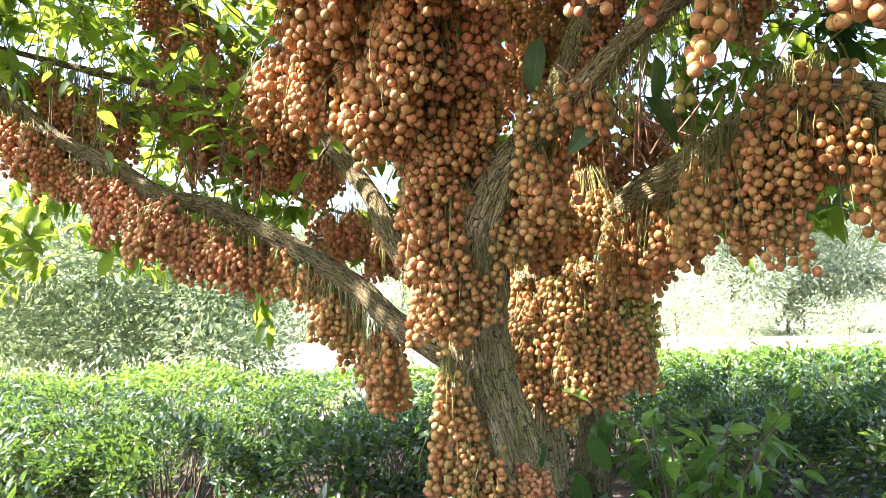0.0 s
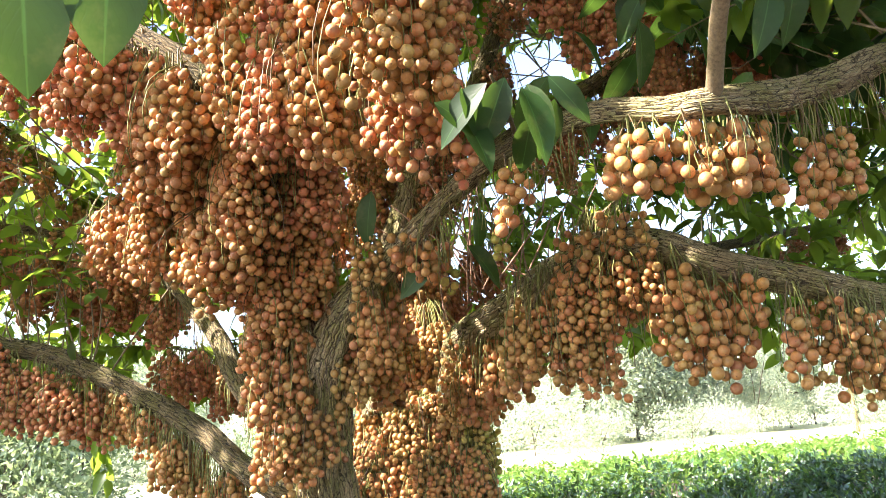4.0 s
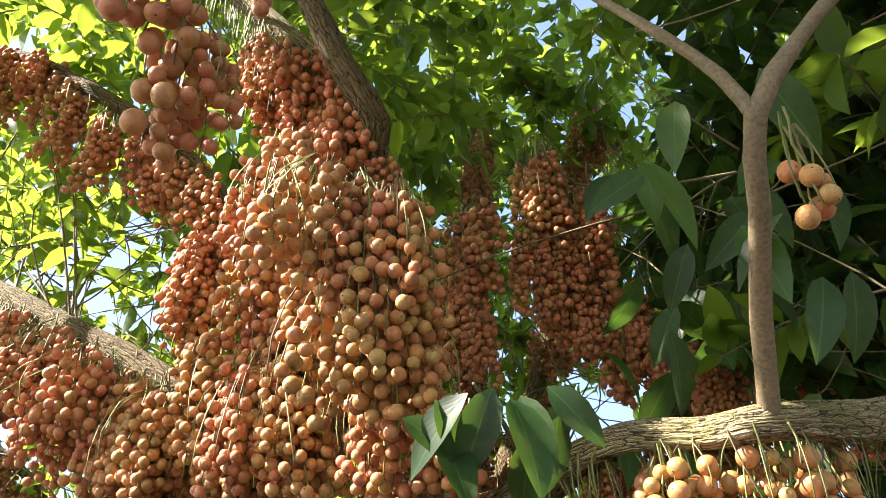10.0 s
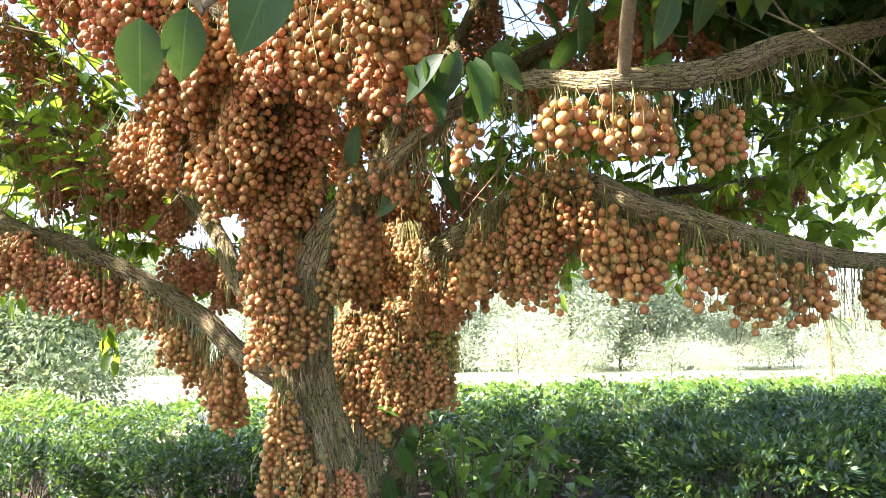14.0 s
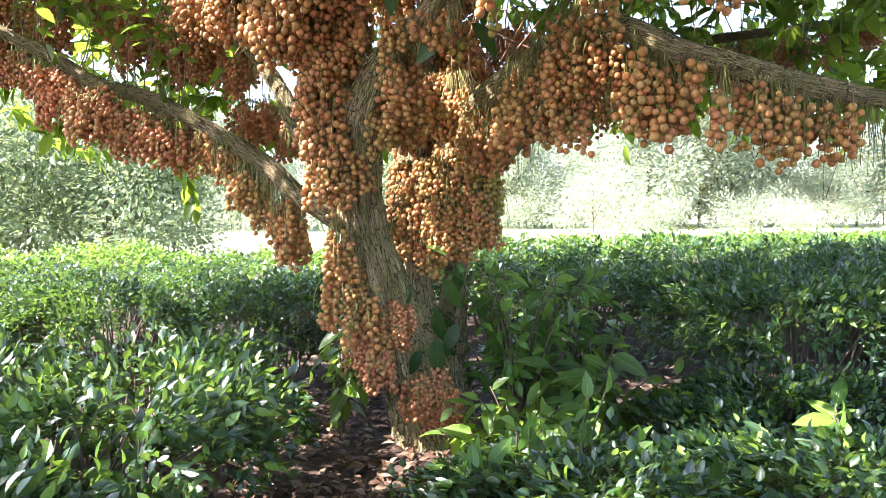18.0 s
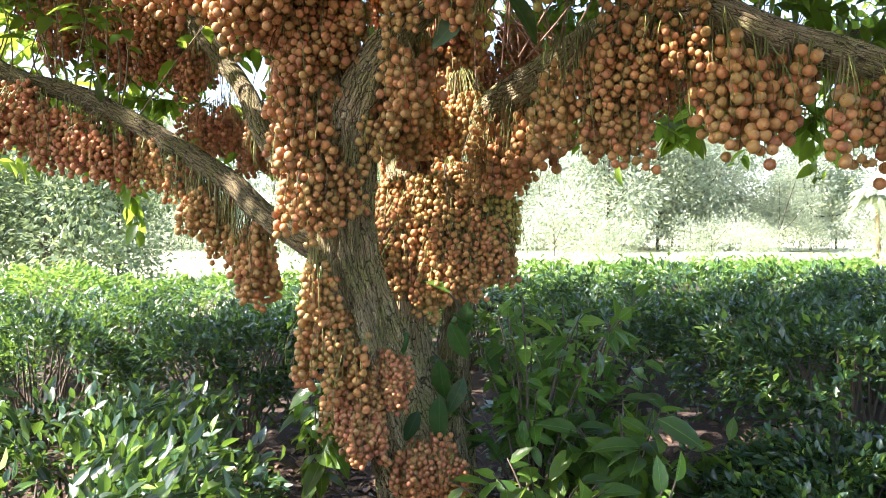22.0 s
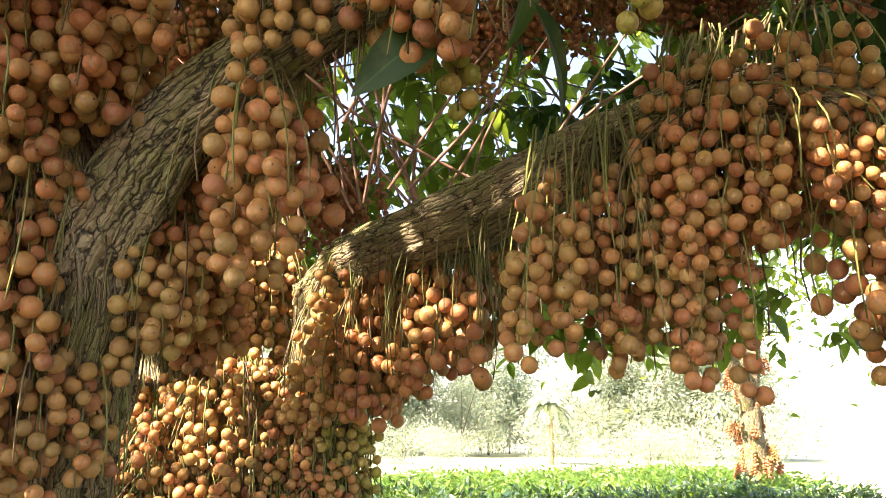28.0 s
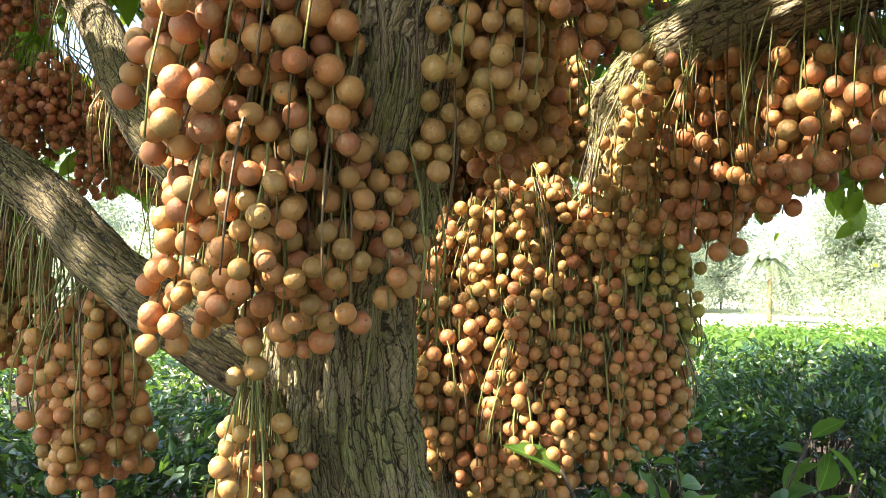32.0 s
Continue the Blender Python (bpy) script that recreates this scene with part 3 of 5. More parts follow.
def fruits_mesh(name, fruit, level, skin=FRUIT):
    bv, bf = BALL[level]
    tip = level > 1
    vs, fs, n = [], [], 0
    for c, d, seed in fruit:
        h = (seed % 1009) / 1009 * 6.283, (seed % 757) / 757
        z = 0.3 - 1.3 * h[1]
        q = math.sqrt(max(0.0, 1 - z * z))
        axis = np.array((q * math.cos(h[0]), q * math.sin(h[0]), z))
        s = np.cross(axis, (0.3, 0.5, 0.81))
        s /= np.linalg.norm(s)
        rot = np.array([s, np.cross(axis, s), axis])
        k = d * 0.5 * np.array([1, 1, 0.93 + 0.12 * h[1]])
        vs.append((bv * k) @ rot + c)
        fs.append(bf + n)
        n += len(bv)
        if tip:
            vs.append((NUB_V * k) @ rot + c)
            fs.append(NUB_F + n)
            n += 4
    slots = np.tile(np.r_[np.zeros(len(bf)), np.ones(3)] if tip else np.zeros(len(bf)), len(fruit))
    return tri_mesh(name, np.concatenate(vs), np.concatenate(fs), [skin, NUB], slots)


# length, stalks, spread, fruit size, bare share of the stalk
KINDS = {
    "long": [(0.44, 9, 0.065, 0.028, 0.36), (0.38, 8, 0.06, 0.028, 0.44), (0.48, 10, 0.07, 0.0275, 0.32)],
    "full": [(0.36, 11, 0.07, 0.029, 0.14), (0.30, 10, 0.065, 0.03, 0.2), (0.40, 11, 0.065, 0.029, 0.2)],
    "small": [(0.28, 11, 0.065, 0.029, 0.10), (0.24, 10, 0.06, 0.028, 0.18), (0.32, 11, 0.065, 0.0295, 0.14)],
    "thin": [(0.32, 4, 0.035, 0.032, 0.45), (0.26, 3, 0.03, 0.033, 0.4), (0.38, 5, 0.04, 0.031, 0.5)],
    "dense": [(0.28, 13, 0.06, 0.0255, 0.08), (0.24, 12, 0.055, 0.025, 0.14), (0.31, 13, 0.06, 0.026, 0.10)],
    "short": [(0.17, 5, 0.035, 0.034, 0.35), (0.14, 4, 0.03, 0.034, 0.35), (0.20, 5, 0.035, 0.033, 0.4)],
    "medium": [(0.29, 8, 0.06, 0.031, 0.36), (0.25, 7, 0.055, 0.031, 0.42), (0.32, 8, 0.06, 0.031, 0.4)],
    "pair": [(0.20, 2, 0.012, 0.030, 0.62), (0.22, 2, 0.014, 0.030, 0.68), (0.18, 2, 0.012, 0.031, 0.6)],
    "curtain": [(0.26, 12, 0.12, 0.0285, 0.3), (0.34, 13, 0.13, 0.029, 0.35), (0.22, 11, 0.11, 0.028, 0.35)],
}
PLANS, STALKS, FRUITS = {}, {}, {}
for kind, rows in KINDS.items():
    for n, spec in enumerate(rows):
        key = (kind, n)
        PLANS[key] = plan_bunch(100 + 10 * n + len(kind), *spec)
        STALKS[key] = many_tubes("panicle", PLANS[key][0], STRING, 3)
        FRUITS[key] = {(level, red): fruits_mesh("fruit_mass", PLANS[key][1], level, RIPE_AND_LIT_FRUIT if red else FRUIT) for level in (1, 2) for red in (False, True)}
SINGLE = [fruits_mesh("fruit", [(np.zeros(3), 1.0, 5150 + 977 * n)], 3) for n in range(3)]

singles = 0
taken = {}


def room_for(c, d):
    """Claims the space of a fruit, unless another one fills it."""
    cell = tuple(int(math.floor(v / 0.035)) for v in c)
    for i in (-1, 0, 1):
        for j in (-1, 0, 1):
            for k in (-1, 0, 1):
                for q, e in taken.get((cell[0] + i, cell[1] + j, cell[2] + k), ()):
                    if (q[0] - c[0]) ** 2 + (q[1] - c[1]) ** 2 + (q[2] - c[2]) ** 2 < (0.44 * (d + e)) ** 2:
                        return False
    taken.setdefault(cell, []).append((c, d))
    return True


def bunch(place, kind, size=1.0, level=2, apart=False, owner=None, skin=None):
    """Hangs one bunch of fruit with its top at a place on the tree."""
    global singles
    skin = skin or (RIPE_AND_LIT_FRUIT if rng.random() < 0.8 * (place[2] - 1.9) else FRUIT)
    key = (kind, int(rng.integers(0, 3)))
    m = Matrix.LocRotScale(Vector(place), Euler((rng.normal(0, 0.07), rng.normal(0, 0.07), rng.uniform(0, 6.28))), Vector((size,) * 3))
    ob = put("panicle", STALKS[key], owner or tree, m)
    if level < 3:
        tagged(put("fruit_mass", FRUITS[key][level, skin == RIPE_AND_LIT_FRUIT], ob), kind="stuff")
        return
    fruit = [f for f in PLANS[key][1] if room_for(tuple(m @ Vector(f[0])), f[1] * size)]
    if apart and singles < 300:
        for c, d, seed in fruit:
            put("fruit", SINGLE[seed % 3], ob, Matrix.LocRotScale(Vector(c), Euler((seed % 7, seed % 5, seed % 11)), Vector((d,) * 3)))
            singles += 1
    elif fruit:
        tagged(put("fruit_mass", fruits_mesh("fruit_mass", fruit, 3, skin), ob), kind="stuff")


def pick(kind):
    return kind if isinstance(kind, str) else kind[int(rng.integers(0, len(kind)))]


def drape(limb, s0, s1, count, kind, size=1.0, level=2, drop=0.0, across=1.0, under=1.9, skin=None):
    """Bunches along a limb from one share of its length to another, under and round it."""
    path, rad = curve_points(*BOUGHS[limb], 0.03)
    for i in range(count):
        s = s0 + (s1 - s0) * (i + rng.uniform(-0.3, 1.3)) / count
        k = min(max(int(s * (len(path) - 1)), 0), len(path) - 1)
        a = rng.uniform(-under, under)
        side = np.cross(path[min(k + 1, len(path) - 1)] - path[max(k - 1, 0)], (0, 0, 1))
        side /= np.linalg.norm(side) + 1e-9
        p = path[k] + rad[k] * (side * math.sin(a) * across * 1.05 - np.array((0, 0, math.cos(a) * 0.7))) - (0, 0, drop * rng.uniform(0, 1))
        bunch(p, pick(kind), size * rng.uniform(0.78, 1.15), level, False, None, skin)


def clump(start, end, half, count, kind, size=1.0, level=2, apart=False, skin=None):
    """Bunches close together on the bark, along a line from start to end."""
    for _ in range(count):
        t = rng.random()
        bunch(np.array(start) * (1 - t) + np.array(end) * t + rng.uniform(-1, 1, 3) * half, pick(kind), size * rng.uniform(0.88, 1.1), level, apart, None, skin)


# the large cluster on the trunk
clump((-0.42, -0.46, 1.70), (-0.30, -0.55, 1.73), (0.04, 0.05, 0.05), 6, "full", 1.06, 3, True)
clump((-0.42, -0.44, 1.55), (-0.30, -0.52, 1.57), (0.04, 0.05, 0.05), 8, "full", 1.0, 3)
clump((-0.45, -0.48, 1.87), (-0.36, -0.56, 1.90), (0.04, 0.06, 0.05), 6, "full", 1.05, 3)
clump((-0.33, -0.58, 2.04), (-0.26, -0.66, 2.06), (0.05, 0.05, 0.04), 5, "full", 0.95, 3)
clump((-0.42, -0.27, 1.12), (-0.35, -0.31, 1.10), (0.03, 0.03, 0.03), 4, "medium", 0.85, 3)
clump((-0.36, -0.20, 0.90), (-0.27, -0.25, 0.80), (0.05, 0.05, 0.06), 7, "small", 0.95, 3)
# at the foot of the trunk
clump((-0.27, -0.13, 0.60), (-0.13, -0.19, 0.52), (0.06, 0.05, 0.05), 12, "small", 0.8, 2, False, RIPE_AND_LIT_FRUIT)
clump((-0.12, -0.23, 0.74), (-0.05, -0.22, 0.68), (0.04, 0.03, 0.04), 5, "small", 0.7, 2, False, RIPE_AND_LIT_FRUIT)
clump((-0.02, -0.17, 0.38), (0.12, -0.17, 0.34), (0.06, 0.05, 0.06), 13, "small", 0.8, 2, False, RIPE_AND_LIT_FRUIT)
# under the left limb, close to the trunk
clump((-0.72, 0.16, 1.28), (-0.62, 0.06, 1.22), (0.05, 0.05, 0.03), 7, "medium", 0.95, 2)
clump((-0.93, 0.30, 1.44), (-0.80, 0.20, 1.38), (0.06, 0.06, 0.03), 6, "medium", 0.9, 2)
# unripe, yellow-green fruit
for x, y, z, k in ((0.365, -0.05, 1.40, "dense"), (0.38, -0.04, 1.31, "dense"), (0.29, -1.17, 1.93, "pair"), (0.165, -0.95, 1.92, "pair")):
    bunch((x, y, z), k, 0.95, 3, False, None, GREEN_FRUIT)
# the wide bundle between the stems
clump((-0.07, 0.15, 1.30), (0.15, 0.06, 1.46), (0.03, 0.04, 0.03), 8, "dense", 1.0, 3, True)
clump((0.16, 0.06, 1.46), (0.34, -0.02, 1.38), (0.03, 0.04, 0.03), 8, "dense", 1.0, 3, True)
clump((-0.07, 0.06, 1.20), (0.14, 0.0, 1.26), (0.04, 0.04, 0.04), 9, "dense", 1.0, 3)
clump((0.14, 0.0, 1.26), (0.36, -0.04, 1.25), (0.04, 0.04, 0.04), 10, "dense", 1.0, 3)
clump((0.08, -0.02, 1.12), (0.25, -0.04, 1.16), (0.04, 0.03, 0.03), 7, "dense", 0.95, 3)
clump((-0.05, 0.28, 1.38), (0.02, 0.24, 1.42), (0.05, 0.05, 0.04), 6, "dense", 0.95, 2)
clump((-0.02, 0.58, 1.72), (0.14, 0.58, 1.6), (0.05, 0.05, 0.06), 10, "dense", 1.0, 1)
clump((-0.06, 0.45, 1.62), (0.04, 0.42, 1.5), (0.06, 0.05, 0.06), 9, "dense", 1.0)
clump((0.02, 0.46, 1.85), (0.24, 0.26, 1.82), (0.08, 0.1, 0.08), 14, ("dense", "small", "long"), 1.0)
clump((0.0, 0.6, 2.1), (0.35, 0.55, 2.25), (0.12, 0.12, 0.15), 14, "small", 1.0)
clump((0.3, 0.75, 2.0), (0.65, 0.8, 2.2), (0.12, 0.12, 0.12), 8, ("small", "curtain"), 0.9, 1, False, RIPE_AND_LIT_FRUIT)
clump((-0.3, 0.6, 2.4), (0.3, 0.7, 2.9), (0.2, 0.15, 0.2), 20, ("small", "curtain"), 1.0, 1)
# the front limb: separate bunches on short stalks
clump((-0.10, -0.31, 1.80), (-0.02, -0.34, 1.80), (0.03, 0.04, 0.03), 4, "full", 0.9, 3)
clump((-0.09, -0.54, 1.84), (-0.06, -0.60, 1.82), (0.03, 0.03, 0.03), 2, "full", 0.85, 3)
for x, y, z, k, big in ((-0.02, -0.74, 1.84, "medium", 0.85), (0.01, -0.76, 1.80, "short", 0.9), (0.05, -1.02, 1.92, "short", 1.0), (0.09, -1.04, 1.91, "short", 0.9), (-0.09, -0.93, 1.95, "medium", 0.8), (0.18, -0.97, 1.94, "pair", 0.95)):
    bunch((x, y, z), k, big, 3)
drape("front_limb", 0.05, 0.2, 4, ("medium", "short"), 0.85, 3, 0.0, 1.15, 2.2)
drape("front_limb", 0.42, 0.48, 1, "pair", 0.85, 3)
for x, y, z, k, big in ((0.45, -1.85, 1.92, "short", 0.95), (0.49, -1.87, 1.91, "short", 0.9), (0.58, -1.88, 1.92, "short", 1.0), (0.64, -1.87, 1.92, "short", 1.1), (0.70, -1.83, 1.94, "thin", 0.8), (0.74, -1.8, 1.94, "short", 1.0), (0.27, -1.6, 1.94, "short", 0.9), (0.92, -1.75, 2.0, "thin", 0.85), (0.98, -1.73, 2.02, "thin", 0.8)):
    bunch((x, y, z), k, big, 3, False, None, FRUIT)
bunch((0.52, -2.37, 2.13), "pair", 1.0, 3, False, None, FRUIT)
bunch((0.535, -2.36, 2.12), "pair", 0.85, 3, False, None, FRUIT)
# the column above
drape("upper_trunk", 0.14, 0.4, 24, ("full", "small", "curtain"), 0.95, 2, 0.06, 1.6)
drape("upper_trunk", 0.38, 0.75, 15, ("full", "long", "small"), 0.95, 3, 0.2, 2.0)
drape("upper_trunk", 0.6, 0.8, 8, "long", 1.0, 2, 0.1)
clump((-0.16, -1.95, 2.52), (0.0, -1.85, 2.5), (0.05, 0.06, 0.05), 6, ("full", "thin"), 0.95, 3)
clump((-0.04, -1.80, 2.42), (0.04, -1.70, 2.3), (0.05, 0.06, 0.06), 7, ("full", "small"), 1.0, 3)
clump((-0.02, -1.6, 2.3), (0.08, -1.5, 2.15), (0.06, 0.06, 0.06), 5, ("full", "small"), 1.0, 3)
clump((-0.30, -1.55, 2.95), (-0.18, -1.45, 2.85), (0.05, 0.06, 0.06), 7, ("small", "full"), 0.95, 2)
clump((-0.28, -1.42, 2.66), (-0.18, -1.4, 2.6), (0.06, 0.07, 0.08), 8, ("small", "full"), 0.95, 2)
clump((-0.36, -1.32, 2.40), (-0.16, -1.36, 2.34), (0.08, 0.07, 0.07), 9, ("full", "curtain"), 0.95, 2)
clump((-0.56, -1.06, 2.9), (-0.52, -1.1, 2.6), (0.05, 0.06, 0.1), 8, "small", 0.9, 2)
for x, y, z, k, big in ((-0.345, -2.57, 2.30, "short", 1.0), (-0.32, -2.52, 2.34, "short", 0.9), (-0.29, -2.36, 2.46, "short", 1.0), (-0.27, -2.30, 2.42, "short", 1.0), (-0.26, -2.24, 2.46, "medium", 0.8), (-0.17, -2.27, 2.66, "pair", 0.95)):
    bunch((x, y, z), k, big, 3)
# fruit columns behind, across a gap in the leaves
for x, y, z in ((0.53, -0.93, 3.5), (0.50, -0.84, 3.22), (0.73, -0.87, 3.36), (0.68, -0.78, 3.08), (0.62, -0.8, 3.25), (0.29, -0.9, 3.2), (0.27, -0.86, 2.98), (0.85, -0.7, 2.95), (1.1, -0.6, 2.9)):
    clump((x, y, z), (x - 0.02, y, z - 0.12), (0.05, 0.05, 0.06), 4, ("small", "small", "long"), 0.95, 2, False, RIPE_AND_LIT_FRUIT)
clump((1.5, -0.66, 2.75), (1.58, -0.6, 2.7), (0.06, 0.06, 0.05), 4, "small", 0.9, 2, False, RIPE_AND_LIT_FRUIT)
# upper left
drape("upper_left_limb", 0.1, 0.8, 44, ("curtain", "curtain", "full"), 1.0, 2, 0.15, 1.8)
drape("high_left_limb", 0.1, 0.9, 18, ("long", "small"), 0.95)
clump((-0.45, -0.6, 2.1), (-0.9, -0.5, 2.4), (0.12, 0.2, 0.15), 16, ("curtain", "small"), 1.0, 2)
# left
drape("left_limb", 0.25, 0.31, 3, "small", 0.9, 2, 0.02)
# The red skin here also stands for the sun's glow on the fruit
drape("left_limb", 0.32, 0.97, 56, ("curtain", "small", "thin"), 1.0, 1, 0.10, 1.5, 1.9, RIPE_AND_LIT_FRUIT)
drape("back_left_limb", 0.42, 0.9, 28, ("curtain", "long"), 1.0, 1, 0.08, 1.5, 1.9, RIPE_AND_LIT_FRUIT)
clump((-1.0, 1.15, 2.35), (-1.7, 1.25, 2.45), (0.15, 0.1, 0.15), 16, ("curtain", "long"), 1.0, 1, False, RIPE_AND_LIT_FRUIT)
drape("rising_limb", 0.0, 0.9, 12, ("curtain", "long"), 1.0, 1)
clump((-1.0, 0.95, 1.85), (-0.62, 0.75, 1.72), (0.1, 0.1, 0.08), 10, ("curtain", "small"), 0.95, 1, False, RIPE_AND_LIT_FRUIT)
# right
clump((0.29, -0.14, 1.66), (0.45, -0.44, 1.68), (0.03, 0.04, 0.02), 9, ("medium", "medium", "small"), 0.95, 3)
clump((0.26, -0.10, 1.58), (0.37, -0.24, 1.58), (0.03, 0.04, 0.02), 5, "small", 0.8, 3)
clump((0.52, -0.36, 1.64), (0.56, -0.42, 1.64), (0.02, 0.03, 0.02), 2, "short", 1.0, 3)
clump((0.46, -0.76, 1.80), (0.60, -0.92, 1.82), (0.04, 0.05, 0.02), 9, ("long", "long", "thin"), 0.92, 3)
clump((0.62, -0.94, 1.83), (0.78, -1.10, 1.80), (0.05, 0.05, 0.02), 9, ("long", "curtain"), 0.9, 3)
clump((0.80, -1.10, 1.78), (0.95, -1.18, 1.70), (0.04, 0.05, 0.02), 6, "medium", 1.05, 3)
clump((0.60, -0.90, 1.94), (0.76, -1.16, 1.98), (0.04, 0.05, 0.03), 6, ("short", "medium"), 0.95, 3)
clump((0.94, -1.2, 1.72), (1.02, -1.22, 1.68), (0.03, 0.03, 0.02), 2, "short", 1.0, 3)
drape("right_limb", 0.64, 0.95, 7, ("medium", "short"), 0.95, 3, 0.0, 1.1, 1.1)
clump((1.10, -1.26, 1.64), (1.3, -1.28, 1.60), (0.05, 0.05, 0.03), 6, ("medium", "thin"), 0.95, 3)
drape("low_right_limb", 0.3, 0.95, 22, ("curtain", "small"), 0.95, 1, 0.05, 1.3)
drape("high_right_limb", 0.3, 0.95, 26, ("long", "curtain"), 1.0, 1, 0.05)
# behind
drape("middle_stem", 0.45, 0.98, 24, ("long", "small"), 1.05, 1, 0.1, 1.4)
drape("back_limb", 0.3, 0.98, 18, ("long", "small", "curtain"), 1.05, 1, 0.1, 1.4)


def bare_stalks(limb, s0, s1, count, long):
    """Old stalks without fruit that fringe the underside of a limb."""
    path, rad = curve_points(*BOUGHS[limb], 0.03)
    lines = []
    for _ in range(count):
        k = int((s0 + (s1 - s0) * rng.random()) * (len(path) - 1))
        a, drop = rng.uniform(-1.35, 1.35), long * rng.uniform(0.35, 1.0)
        side = np.cross(path[min(k + 1, len(path) - 1)] - path[max(k - 1, 0)], (0, 0, 1))
        side /= np.linalg.norm(side) + 1e-9
        top = path[k] + rad[k] * 1.04 * (side * math.sin(a) - np.array((0, 0, math.cos(a) * 0.8)))
        sway = rng.normal(0, 0.02, 2)
        lines.append(([top + np.array((sway[0] * t, sway[1] * t, -drop * t)) + side * math.sin(a) * 0.012 * math.sin(3 * t) for t in np.linspace(0, 1, 5)], 0.0019, 0.0012))
    tagged(put("stalk_fringe", many_tubes("stalk_fringe", lines, STRING, 3), tree), kind="stuff")


for limb, s0, s1, n, long in (("left_limb", 0.15, 0.95, 620, 0.26), ("right_limb", 0.04, 0.95, 420, 0.26), ("upper_left_limb", 0.05, 0.9, 420, 0.24), ("front_limb", 0.1, 0.8, 200, 0.15), ("back_left_limb", 0.1, 0.9, 260, 0.22), ("low_right_limb", 0.1, 0.95, 120, 0.22), ("high_right_limb", 0.1, 0.9, 160, 0.2), ("upper_trunk", 0.1, 0.95, 300, 0.3), ("side_stem", 0.45, 1.0, 200, 0.3), ("trunk", 0.35, 1.0, 170, 0.24), ("middle_stem", 0.2, 0.7, 320, 0.3)):
    bare_stalks(limb, s0, s1, n, long)


def dry_sticks(count, seed):
    """Bare reddish sticks that stand criss-cross behind the limbs."""
    r = np.random.default_rng(seed)
    for _ in range(count):
        foot = np.array((r.uniform(0.25, 0.85), r.uniform(-0.25, 0.4), r.uniform(1.75, 2.0)))
        way = np.array((r.normal(0.05, 0.35), r.normal(0, 0.25), r.uniform(0.4, 1.0))) * 0.8
        mid = foot + way * 0.5 + r.normal(0, 0.03, 3)
        put("dry_twig", limb_mesh("dry_twig", [tuple(foot), tuple(mid), tuple(foot + way)], [0.0045, 0.004, 0.002], 6, 0.08, DRY, 0.0), tree)


def bare_twigs(low, high, count, seed):
    """Thin leafless twigs that criss-cross inside the crown."""
    r = np.random.default_rng(seed)
    lines = []
    for _ in range(count):
        p = np.array(low) + (np.array(high) - np.array(low)) * r.random(3)
        way = r.normal(0, 1, 3) * (1, 0.6, 0.8)
        way *= r.uniform(0.3, 0.9) / np.linalg.norm(way)
        bend = r.normal(0, 0.05, 3)
        lines.append(([p + way * t + bend * math.sin(3 * t) for t in np.linspace(0, 1, 6)], 0.0045, 0.0015))
    tagged(put("twig_growth", many_tubes("twig_growth", lines, TWIG, 4), tree), kind="stuff")


dry_sticks(26, 61)
bare_twigs((-1.8, -0.4, 2.5), (-0.4, 1.0, 4.6), 110, 62)
bare_twigs((0.5, 0.2, 2.6), (2.0, 1.2, 5.0), 120, 63)
bare_twigs((0.7, -1.6, 2.2), (2.2, -0.2, 3.6), 80, 64)


# ---- foliage of the fruit tree, with unseen leaves added for shade ----
def crown_open(p):
    """Whether a leafy twig may grow at p: clear of the trunk's front and of the walker."""
    x, y, z = p
    if y < -0.75 and abs(x) < 1.2 and z < 1.7 + (y + 3.3) * 1.45:
        return False
    if y < -0.5 and z < 2.1:
        return False
    if abs(x) < 1.0 and abs(y) < 1.0 and z < 3.1:
        return False
    if 0.3 < x < 1.7 and -0.9 < y < 0.8 and z < 5.0:
        return False
    if x > 0.8 and z < 1.95:
        return False
    if -1.5 < x <= 0.8 and z < 2.3:
        return False
    return z > 1.55


# gaps cut into the crown to light chosen spots: the spot, and how wide it is
SUN_GAPS = [((-0.05, -1.75, 2.3), 0.5), ((0.33, -0.30, 1.4), 0.18), ((-2.3, 0.9, 0.7), 0.42), ((-0.35, -0.7, 0.0), 0.3)]


def in_gap(p):
    """Whether p lies in one of the gaps cut so that the sun reaches the fruit and the ground."""
    for foot, wide in SUN_GAPS:
        v = Vector(p) - Vector(foot)
        along = v.dot(SUN_FROM)
        if along > 0.3 and (v - SUN_FROM * along).length < wide:
            return True
    return False


